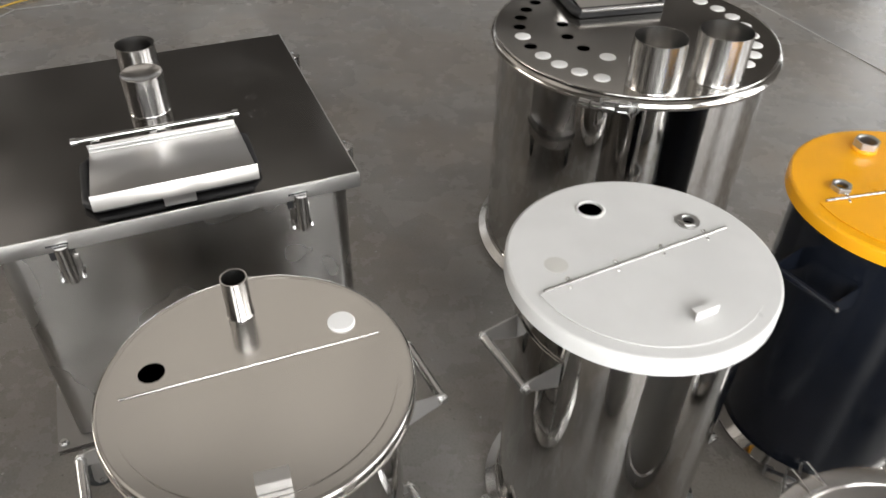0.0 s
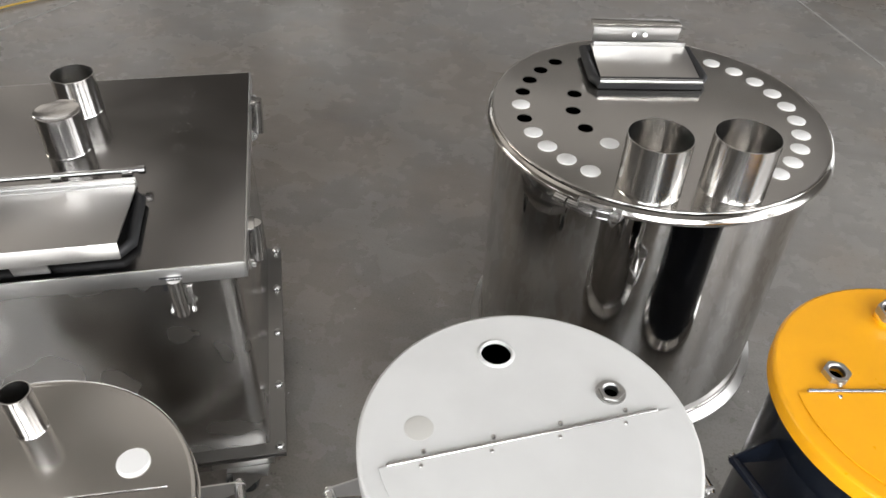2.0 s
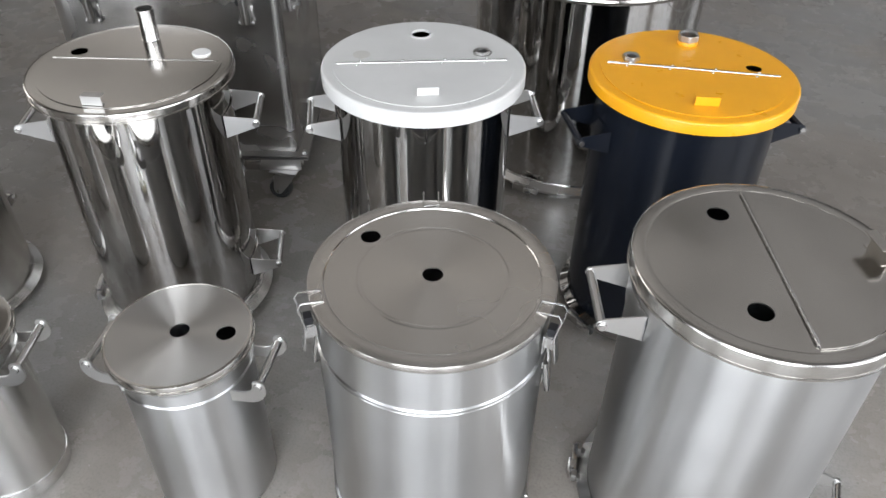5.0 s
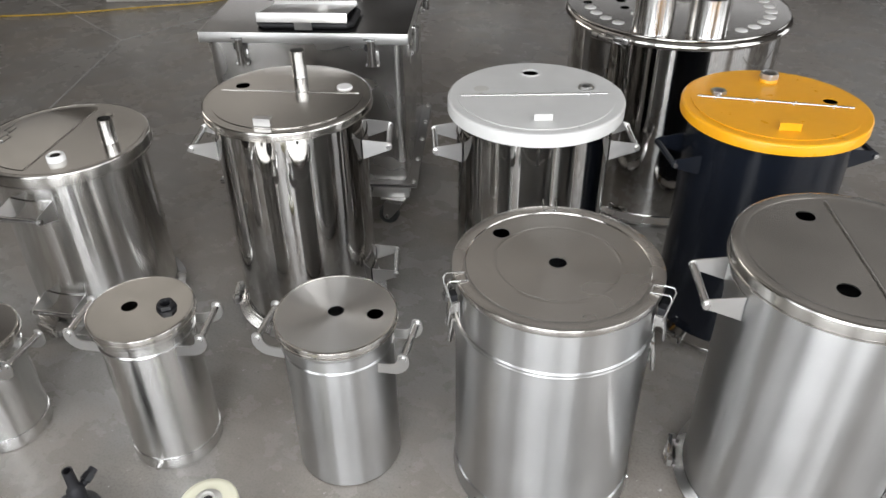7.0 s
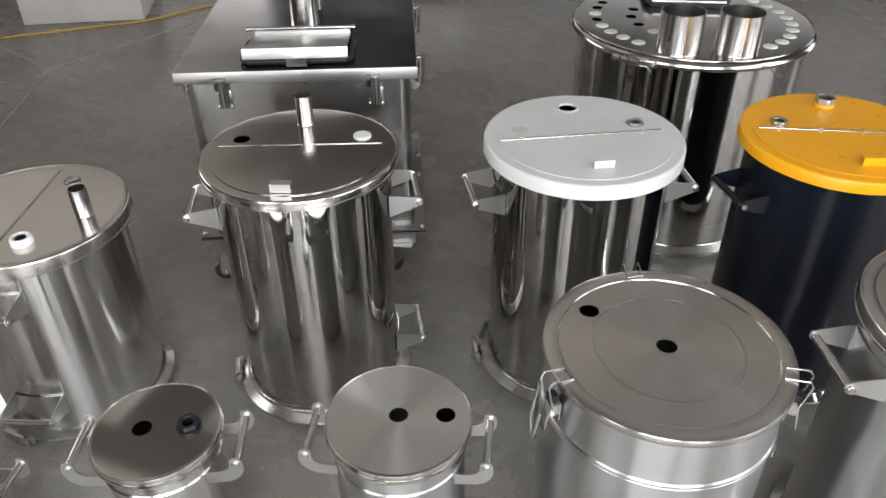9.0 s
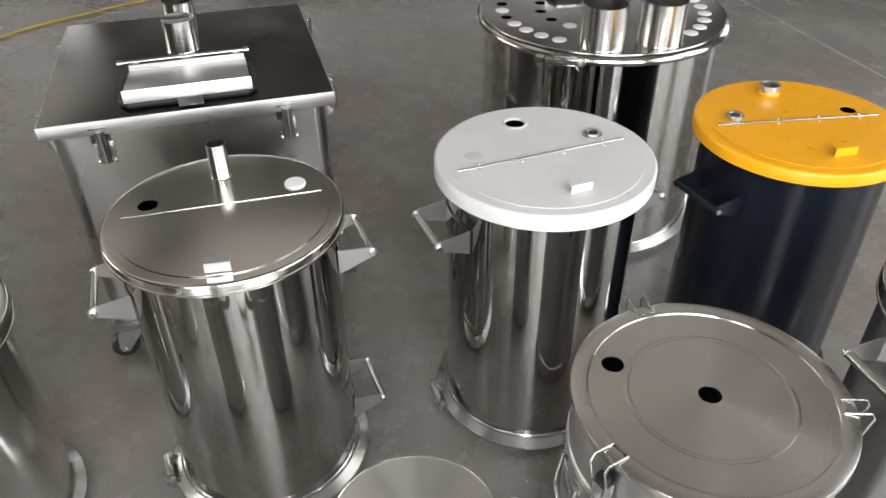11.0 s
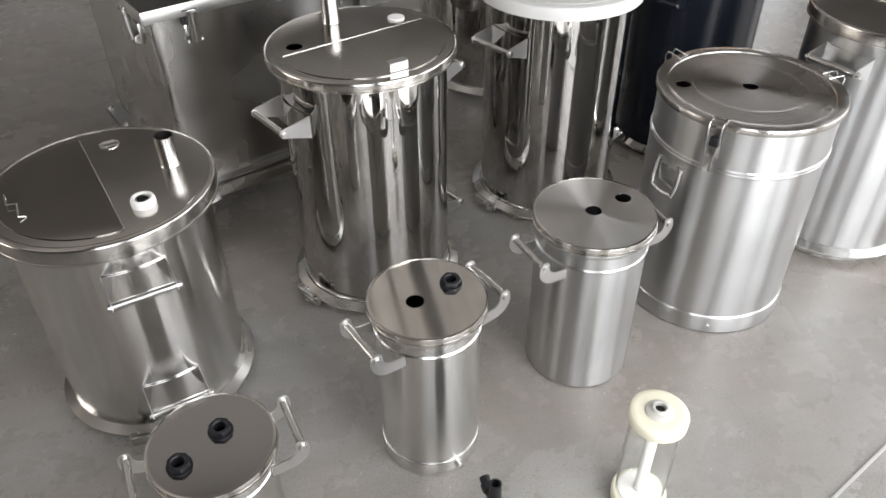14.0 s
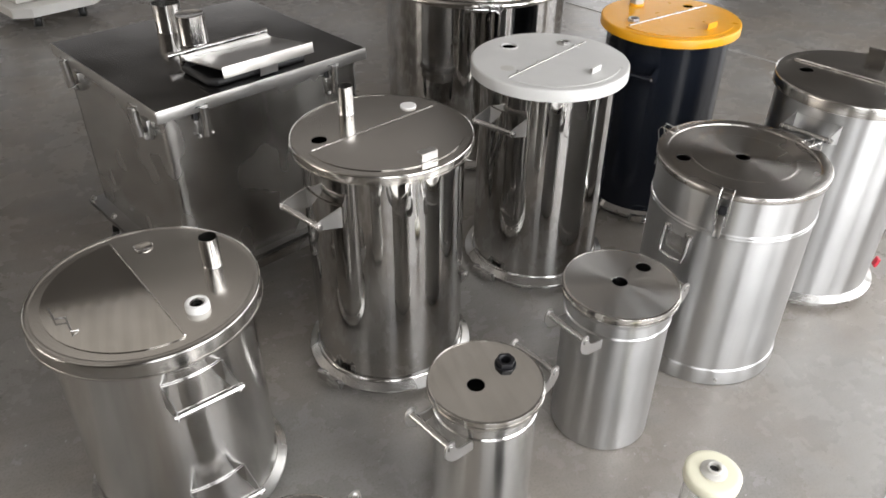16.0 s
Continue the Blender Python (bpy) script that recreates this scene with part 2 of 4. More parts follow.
def add_sweep(bm, pts, r, n=10, closed=False):
    pts = [Vector(p) for p in pts]
    rings, up = [], Vector((0, 0, 1))
    for i, p in enumerate(pts):
        a = pts[i - 1] if (i or closed) else p
        b = pts[(i + 1) % len(pts)] if (i < len(pts) - 1 or closed) else p
        d = (b - a).normalized()
        if abs(d.dot(up)) > 0.95:
            up = Vector((1, 0, 0)) if abs(d.x) < 0.9 else Vector((0, 1, 0))
        s = d.cross(up).normalized()
        up = s.cross(d).normalized()
        rings.append([bm.verts.new(p + r * (math.cos(2 * math.pi * k / n) * s + math.sin(2 * math.pi * k / n) * up)) for k in range(n)])
    loops = list(zip(rings, rings[1:])) + ([(rings[-1], rings[0])] if closed else [])
    for a, b in loops:
        for k in range(n):
            bm.faces.new((a[k], a[(k + 1) % n], b[(k + 1) % n], b[k]))
    if not closed:
        bm.faces.new(rings[0][::-1])
        bm.faces.new(rings[-1])


def add_box(bm, sx, sy, sz, m, bevel=0.0):
    made = bmesh.ops.create_cube(bm, size=1.0, matrix=m @ Matrix.Diagonal((sx, sy, sz, 1)))["verts"]
    if bevel:
        edges = {e for v in made for e in v.link_edges}
        bmesh.ops.bevel(bm, geom=list(edges), offset=bevel, segments=2, affect="EDGES", profile=0.6)


def add_prism(bm, pts, m, thick):
    """A flat outline pts (x, y), raised by thick along the z of m."""
    lo = [bm.verts.new(m @ Vector((x, y, 0))) for x, y in pts]
    hi = [bm.verts.new(m @ Vector((x, y, thick))) for x, y in pts]
    bm.faces.new(lo[::-1])
    bm.faces.new(hi)
    for i in range(len(pts)):
        j = (i + 1) % len(pts)
        bm.faces.new((lo[i], lo[j], hi[j], hi[i]))


def circle_points(r, n, cx=0.0, cy=0.0):
    return [(cx + r * math.cos(2 * math.pi * i / n), cy + r * math.sin(2 * math.pi * i / n)) for i in range(n)]


def add_plate(bm, outline, holes, z0, z1):
    """A flat plate with round holes right through it. holes: (x, y, r)."""
    edges = []
    for loop in [outline] + [circle_points(r, 32, x, y) for x, y, r in holes]:
        vs = [bm.verts.new((x, y, z1)) for x, y in loop]
        edges += [bm.edges.new((vs[i], vs[(i + 1) % len(vs)])) for i in range(len(vs))]
    faces = [f for f in bmesh.ops.triangle_fill(bm, edges=edges, use_beauty=True)["geom"] if isinstance(f, bmesh.types.BMFace)]
    for f in faces:
        if f.normal.z < 0:
            f.normal_flip()
    made = bmesh.ops.extrude_face_region(bm, geom=faces)["geom"]
    bmesh.ops.translate(bm, verts=[v for v in made if isinstance(v, bmesh.types.BMVert)], vec=(0, 0, z0 - z1))
    bmesh.ops.recalc_face_normals(bm, faces=bm.faces[:])


def part(name, bm, material, parent, label="", sharp=40, flat=False):
    bmesh.ops.recalc_face_normals(bm, faces=bm.faces[:])
    for f in bm.faces:
        f.smooth = not flat
    for e in bm.edges:
        if len(e.link_faces) == 2 and e.calc_face_angle(0) > radians(sharp):
            e.smooth = False
    me = bpy.data.meshes.new(name)
    bm.to_mesh(me)
    bm.free()
    me.materials.append(material)
    ob = new(name, me)
    if parent:
        ob.parent = parent
    if label:
        tagged(ob, label)
    return ob


def thing(name, x, y, label, category, group="", turn=0.0):
    ob = new(name)
    ob.matrix_world = pose(x, y, 0, 0, 0, turn)
    return tagged(ob, label, category, group)


def polar(r, deg, z=0.0):
    return Vector((r * math.cos(radians(deg)), r * math.sin(radians(deg)), z))


# ---- hall ----
def structure(name, bm, material, label):
    return tagged(part(name, bm, material, None, flat=True), label, kind="structure")


def build_hall():
    bm = bmesh.new()
    add_box(bm, 80, 80, 0.2, pose(0, 5, -0.1))
    structure("floor", bm, CONCRETE, "power-floated grey concrete floor with faint stains and dust")
    x0, x1, y0, y1, h, t = -14.0, 4.3, -1.9, 14.0, 6.0, 0.25

    def wall(name, boxes):
        b = bmesh.new()
        for ax, bx, ay, by, az, bz in boxes:
            add_box(b, bx - ax, by - ay, bz - az, pose((ax + bx) / 2, (ay + by) / 2, (az + bz) / 2))
        structure(name, b, WALLPAINT, "plain painted wall of the factory hall")

    wall("wall_north", [(x0, -13.8, y1, y1 + t, 0, h), (-13.8, -9.0, y1, y1 + t, 0, 4.3), (-13.8, -9.0, y1, y1 + t, 5.7, h), (-9.0, -8.5, y1, y1 + t, 0, h),
                        (-8.5, 3.5, y1, y1 + t, 0, 3.2), (-8.5, 3.5, y1, y1 + t, 4.4, h), (3.5, x1, y1, y1 + t, 0, h)])
    wall("wall_west", [(x0 - t, x0, y0 - t, y1 + t, 0, 0.8), (x0 - t, x0, y0 - t, y1 + t, 4.0, h), (x0 - t, x0, y0 - t, -1.5, 0.8, 4.0), (x0 - t, x0, 4.5, y1 + t, 0.8, 4.0)])
    wall("wall_east", [(x1, x1 + t, y0 - t, -1.7, 0, h), (x1, x1 + t, 0.5, 0.9, 0, 4.2), (x1, x1 + t, 2.3, 5.0, 0, h), (x1, x1 + t, 7.6, y1 + t, 0, h), (x1, x1 + t, -1.7, 2.3, 4.2, h), (x1, x1 + t, 5.0, 7.6, 2.4, h)])
    wall("wall_south", [(x0, -1.0, y0 - t, y0, 0, h), (-0.12, 0.33, y0 - t, y0, 0, 3.25), (1.62, 1.85, y0 - t, y0, 0, 3.25), (2.99, x1, y0 - t, y0, 0, h), (-1.0, 2.99, y0 - t, y0, 3.25, h)])
    # roof with corrugated roof lights, the first one added as fill
    xs = sorted({x0 - t, x1 + t} | {v for q in ROOF_LIGHTS for v in q[:2]})
    ys = sorted({y0 - t, y1 + t} | {v for q in ROOF_LIGHTS for v in q[2:4]})
    b = bmesh.new()
    for ay, by in zip(ys, ys[1:]):
        for ax, bx in zip(xs, xs[1:]):
            mx, my = (ax + bx) / 2, (ay + by) / 2
            if not any(q[0] < mx < q[1] and q[2] < my < q[3] for q in ROOF_LIGHTS):
                add_box(b, bx - ax, by - ay, 0.16, pose(mx, my, h + 0.08))
    structure("ceiling", b, ROOFSHEET, "dull grey sheet roof of the factory hall")
    for number, (rx0, rx1, ry0, ry1, _) in enumerate(ROOF_LIGHTS, 1):
        b = bmesh.new()
        n = round((rx1 - rx0) * 20)
        rows = []
        for k in range(n + 1):
            x = rx0 + (rx1 - rx0) * k / n
            z = h + 0.10 + 0.03 * math.sin(k * math.pi / 2)
            rows.append((b.verts.new((x, ry0, z)), b.verts.new((x, ry1, z))))
        for p, q in zip(rows, rows[1:]):
            b.faces.new((p[0], q[0], q[1], p[1]))
        structure("window_%d" % number, b, ROOFLIGHT, "translucent corrugated roof light, the first of them added as fill")
        if rx1 != 0.9:
            continue
        b = bmesh.new()
        for k in range(int((rx1 - rx0) / 0.33)):
            if rx0 + 0.33 * (k + 0.5) > -0.9:
                add_box(b, 0.05, ry1 - ry0, 0.06, pose(rx0 + 0.33 * (k + 0.5), (ry0 + ry1) / 2, h + 0.02))
        structure("trim", b, ROOFSHEET, "thin ribs under the roof light")


build_hall()


def floor_joint(points, width=0.006):
    bm = bmesh.new()
    for (ax, ay), (bx, by) in zip(points, points[1:]):
        d = math.hypot(bx - ax, by - ay)
        add_box(bm, d, width, 0.004, pose((ax + bx) / 2, (ay + by) / 2, 0.0015, 0, 0, math.degrees(math.atan2(by - ay, bx - ax))))
    structure("trim", bm, JOINT, "thin light filler line in the concrete floor joint")


floor_joint([(-5.2, 2.945), (-2.39, 1.985)])
floor_joint([(-2.39, 1.985), (-2.03, 1.253), (-1.30, -0.23)])
floor_joint([(-2.39, 1.985), (-2.25, 2.435), (-1.95, 3.278), (-1.50, 3.480)])
floor_joint([(-2.90, 3.650), (-1.95, 3.278)])
floor_joint([(0.85, 5.01), (1.62, 3.23), (2.30, 1.66)])
floor_joint([(0.13, -0.417), (0.65, -0.18), (2.9, 0.843)])


# ---- fittings shared by the hoppers ----
def body_shell(top, r, parent, material, label="", beads=(), foot=0.0, z0=0.004):
    """A rolled sheet drum with wall thickness, a floor and raised beads."""
    bm = bmesh.new()
    prof = [(0, z0), (r + foot, z0), (r + foot, z0 + 0.02)]
    if foot:
        prof += [(r, z0 + 0.024)]
    for z in sorted(beads):
        prof += [(r, z - 0.005), (r + 0.0025, z - 0.0025), (r + 0.003, z), (r + 0.0025, z + 0.0025), (r, z + 0.005)]
    prof += [(r, top), (r - 0.0015, top), (r - 0.0015, z0 + 0.01), (0, z0 + 0.01)]
    add_lathe(bm, prof, 112)
    return part("body", bm, material, parent, label, sharp=30)


def rolled_lid(top, r, parent, material, holes, drop=0.022, label="", rim_material=None, inner=0.009, roll=0.0):
    """A lid: a flat plate with its holes, inside a rolled-over rim."""
    bm = bmesh.new()
    add_plate(bm, circle_points(r - inner, 112), [(*polar(a, b)[:2], c) for a, b, c in holes], top - 0.0025, top)
    lid = part("lid", bm, material, parent, label)
    bm = bmesh.new()
    a = r - inner
    add_lathe(bm, [(a - 0.001, top - 0.0025), (a - 0.001, top + 0.0003), (a + 0.002, top + 0.0003 + roll), (r - 0.006, top + 0.0003 + roll * 0.4), (r - 0.0022, top - 0.0002), (r - 0.0005, top - 0.0018), (r, top - 0.0045),
                   (r, top - drop + 0.005), (r + 0.0014, top - drop + 0.0045), (r + 0.0014, top - drop + 0.001), (r - 0.003, top - drop), (r - 0.008, top - drop), (r - 0.008, top - 0.006)], 112, close=True)
    part("rim", bm, rim_material or material, lid, "rolled outer rim of the lid", sharp=45)
    return lid


def skirt_lid(top, r, parent, material, holes, drop, label):
    """A powder-coated lid with a deep turned-down skirt."""
    bm = bmesh.new()
    add_plate(bm, circle_points(r - 0.005, 112), [(*polar(a, b)[:2], c) for a, b, c in holes], top - 0.002, top)
    lid = part("lid", bm, material, parent, label)
    bm = bmesh.new()
    add_lathe(bm, [(r - 0.006, top - 0.002), (r - 0.006, top + 0.0001), (r - 0.0035, top - 0.0005), (r - 0.001, top - 0.002), (r, top - 0.0045), (r, top - drop), (r - 0.002, top - drop), (r - 0.002, top - 0.006)], 112, close=True)
    part("skirt", bm, material, lid, sharp=60)
    return lid


def hatch_door(parent, top, r, along, offset, material, side=-1, thick=0.0022, label="hinged half-moon hatch in the lid"):
    """A half-moon door whose straight edge runs at the angle along."""
    half = math.acos(max(-1, min(1, offset / r)))
    pts = []
    for i in range(49):
        a = half + (2 * math.pi - 2 * half) * i / 48 if side < 0 else -half + 2 * half * i / 48
        pts.append((r * math.cos(a + radians(90)), r * math.sin(a + radians(90))))
    bm = bmesh.new()
    add_prism(bm, pts, pose(0, 0, top + 0.0006, 0, 0, along), thick)
    return part("hatch_door", bm, material, parent, label, sharp=50)


def piano_hinge(parent, top, along, offset, half, material, rivets=0, shift=0.0, rod=0.0028):
    m = pose(0, 0, top, 0, 0, along)
    bm = bmesh.new()
    count, lift = 24, 0.0010 + rod
    for i in range(count):
        a, b = -half + 2 * half * i / count, -half + 2 * half * (i + 1) / count
        add_sweep(bm, [m @ Vector((a + shift + 0.0008, offset, lift)), m @ Vector((b + shift - 0.0008, offset, lift))], rod, 10)
    add_box(bm, 2 * half, rod * 1.9, 0.0012, m @ pose(shift, offset, 0.0018))
    hinge = part("hinge", bm, material, parent, "bright steel piano hinge")
    for i in range(rivets):
        for s in (-1, 1):
            b = bmesh.new()
            x = shift - half + 2 * half * (i + 0.5) / rivets + s * 0.004
            at = m @ Vector((x, offset + s * 0.0095, 0))
            add_lathe(b, [(0.0034, 0.0), (0.0034, 0.003), (0.0024, 0.0046), (0, 0.0052)], 12, at)
            part("rivet", b, material, hinge)
    return hinge


def pull_tab(parent, top, r, deg, material, label="folded sheet pull tab", wide=0.040, high=0.018, deep=0.018):
    """A small bent plate that stands on the hatch: foot, upright and a flange folded back."""
    m = pose(*polar(r, deg, top + 0.0028), 0, 0, deg + 90)
    bm = bmesh.new()
    prof = [(0.010, 0), (0.010, 0.0012), (0.0012, 0.0012), (0.0012, high - 0.0012), (deep, high - 0.0012), (deep, high), (0.0, high), (0.0, 0)]
    lo = [bm.verts.new(m @ Vector((-wide / 2, y, z))) for y, z in prof]
    hi = [bm.verts.new(m @ Vector((wide / 2, y, z))) for y, z in prof]
    bm.faces.new(lo)
    bm.faces.new(hi[::-1])
    for i in range(len(prof)):
        j = (i + 1) % len(prof)
        bm.faces.new((lo[i], hi[i], hi[j], lo[j]))
    return part("pull_tab", bm, material, parent, label, sharp=30)


def pipe_stub(name, parent, x, y, z0, z1, r, material, label, cap=False, wall=0.0015):
    bm = bmesh.new()
    prof = [(r + 0.0010, z0 + 0.0003), (r + 0.0005, z0 + 0.0012), (r, z0 + 0.003), (r, z1)]
    prof += [(r - 0.0012, z1 + 0.0010), (r - 0.004, z1 - 0.0005), (r * 0.5, z1 - 0.0025), (0, z1 - 0.0030)] if cap else [(r - wall, z1), (r - wall, z0 + 0.0005)]
    add_lathe(bm, prof, 56, (x, y, 0))
    return part(name, bm, material, parent, label, sharp=30)


def disc_cap(name, parent, x, y, z, r, material, label, high=0.004):
    bm = bmesh.new()
    add_lathe(bm, [(r, z), (r, z + high * 0.6), (r - 0.0015, z + high), (0, z + high * 1.1)], 36, (x, y, 0))
    return part(name, bm, material, parent, label)


def hex_nut(name, parent, x, y, z, r, hole, high, material, label, flange=0.0, turn=0.0):
    """A hexagonal bush with a round bore and a round collar."""
    bm = bmesh.new()
    n = 48
    rows = []
    for i in range(n):
        a = 2 * math.pi * i / n
        k = ((a + radians(turn)) % (math.pi / 3)) - math.pi / 6
        rows.append((a, r * math.cos(math.pi / 6) / math.cos(k)))
    def ring(f, zz):
        return [bm.verts.new((x + f(a, h) * math.cos(a), y + f(a, h) * math.sin(a), zz)) for a, h in rows]
    rings = [ring(lambda a, h: h, z), ring(lambda a, h: h, z + high - 0.0015), ring(lambda a, h: min(h, r * 0.93), z + high), ring(lambda a, h: hole + 0.002, z + high),
             ring(lambda a, h: hole, z + high - 0.002), ring(lambda a, h: hole, z - 0.004)]
    for a, b in zip(rings, rings[1:]):
        for i in range(n):
            bm.faces.new((a[i], a[(i + 1) % n], b[(i + 1) % n], b[i]))
    if flange:
        add_lathe(bm, [(hole + 0.001, z), (flange, z), (flange, z + 0.003), (hole + 0.001, z + 0.0035)], 40, (x, y, 0))
    return part(name, bm, material, parent, label, sharp=28)


def bar_handle(parent, r, deg, z, material, reach=0.056, span=0.118, bar=0.0075, ear_h=0.052, bar_material=None, ear_material=None):
    """A side handle: curved back plate, two folded tapering ears and a round bar between them."""
    m = pose(0, 0, z, 0, 0, deg)
    bm = bmesh.new()
    half = math.asin(span / 2 / r)
    pts = []
    for rr in (r + 0.0025, r + 0.0005):
        row = [(rr * math.cos(half * (i / 6 - 1)), rr * math.sin(half * (i / 6 - 1))) for i in range(13)]
        pts += row if rr > r + 0.002 else row[::-1]
    add_prism(bm, pts, m @ Matrix.Translation((0, 0, -ear_h * 0.62)), ear_h)
    handle = part("handle", bm, material, parent, "folded sheet side handle with round grip bar")
    for s in (-1, 1):
        b = bmesh.new()
        y = s * span / 2
        root = math.sqrt(r * r - y * y) + 0.001
        out = r + reach
        outline = [(root, -ear_h * 0.62), (root, ear_h * 0.38), (out - 0.004, bar + 0.004), (out + 0.005, bar), (out + 0.0085, 0), (out + 0.005, -bar), (out - 0.003, -bar - 0.003)]
        add_prism(b, outline, m @ pose(0, y, 0, 90, 0, 0), 0.0022)
        part("ear", b, ear_material or CUTSHEET, handle, "tapering sheet ear")
        b = bmesh.new()
        add_sweep(b, [m @ Vector((r + reach, s * (span / 2 + 0.003), 0)), m @ Vector((r + reach, s * (span / 2 + 0.006), 0)), m @ Vector((r + reach, s * (span / 2 + 0.0075), 0))], 0.0058, 12)
        part("rivet", b, BRIGHT, handle, "bright rivet at the end of the grip bar")
    b = bmesh.new()
    add_sweep(b, [m @ Vector((r + reach, -span / 2 - 0.004, 0)), m @ Vector((r + reach, span / 2 + 0.004, 0))], bar, 16)
    part("grip", b, bar_material or material, handle)
    return handle


def wing_handle(parent, r, deg, z, material, reach=0.040, span=0.105, bar=0.0072):
    """A side handle of the small canisters: rounded wing plates and a round bar."""
    m = pose(0, 0, z, 0, 0, deg)
    bm = bmesh.new()
    add_sweep(bm, [m @ Vector((r + reach, -span / 2 - 0.003, 0)), m @ Vector((r + reach, span / 2 + 0.003, 0))], bar, 16)
    handle = part("handle", bm, material, parent, "bright bar handle between rounded wing plates")
    for s in (-1, 1):
        b = bmesh.new()
        y = s * span / 2
        root = math.sqrt(max(0.0, r * r - y * y)) + 0.0005
        out = r + reach
        w = out - root
        outline = [(out + 0.0115 * math.cos(a), 0.001 + 0.0115 * math.sin(a)) for a in [radians(v) for v in range(150, -1, -25)]]
        outline += [(out + 0.0125, -0.010), (out + 0.0105, -0.020), (out + 0.005, -0.030), (out - 0.004, -0.038), (out - 0.015, -0.043), (root + 0.2 * w, -0.0455), (root, -0.046)]
        outline += [(root, -0.0215), (root + 0.25 * w, -0.0215), (out - 0.024, -0.0195), (out - 0.016, -0.015), (out - 0.0115, -0.008), (out - 0.0105, -0.001)]
        add_prism(b, outline[::-1], m @ pose(0, y + 0.0015, 0, 90, 0, 0), 0.003)
        part("wing", b, CUTSHEET, handle, "rounded sheet wing plate")
        b = bmesh.new()
        add_sweep(b, [m @ Vector((r + reach, s * (span / 2 + 0.003), 0)), m @ Vector((r + reach, s * (span / 2 + 0.0055), 0))], bar * 0.7, 12)
        part("rivet", b, CUTSHEET, handle)
    return handle


def toggle_latch(parent, r, deg, z, material, drop=0.075, wire=0.0016, up=0.012, wide=0.026):
    """An over-centre latch: base plate, lever and a wire loop hooked over the rim above."""
    m = pose(0, 0, z, 0, 0, deg)
    bm = bmesh.new()
    add_box(bm, 0.003, wide, 0.040, m @ pose(r + 0.002, 0, -drop + 0.014), 0.0008)
    add_box(bm, 0.016, 0.0016, 0.022, m @ pose(r + 0.010, -wide / 2 + 0.003, -drop + 0.020))
    add_box(bm, 0.016, 0.0016, 0.022, m @ pose(r + 0.010, wide / 2 - 0.003, -drop + 0.020))
    latch = part("latch", bm, material, parent, "steel over-centre latch with wire loop")
    b = bmesh.new()
    add_box(b, 0.003, wide * 0.62, 0.055, m @ pose(r + 0.020, 0, -drop + 0.004, 0, -8, 0), 0.001)
    part("lever", b, material, latch)
    # black block added to darken the shaded gap between the wires
    b = bmesh.new()
    add_box(b, 0.014, wide * 0.66, 0.016, m @ pose(r + 0.011, 0, -drop + 0.040), 0.002)
    part("latch_shade_block", b, BLACKPLASTIC, latch, "added black block for the shade under the wire loop")
    b = bmesh.new()
    y = wide / 2
    pts = [(r + 0.016, -y, -drop + 0.026), (r + 0.026, -y, up * 0.2), (r + 0.020, -y, up), (r - 0.014, -y, up - 0.004), (r - 0.014, y, up - 0.004), (r + 0.020, y, up), (r + 0.026, y, up * 0.2), (r + 0.016, y, -drop + 0.026)]
    add_sweep(b, [m @ Vector(p) for p in pts], wire, 8)
    part("wire_loop", b, material, latch)
    return latch


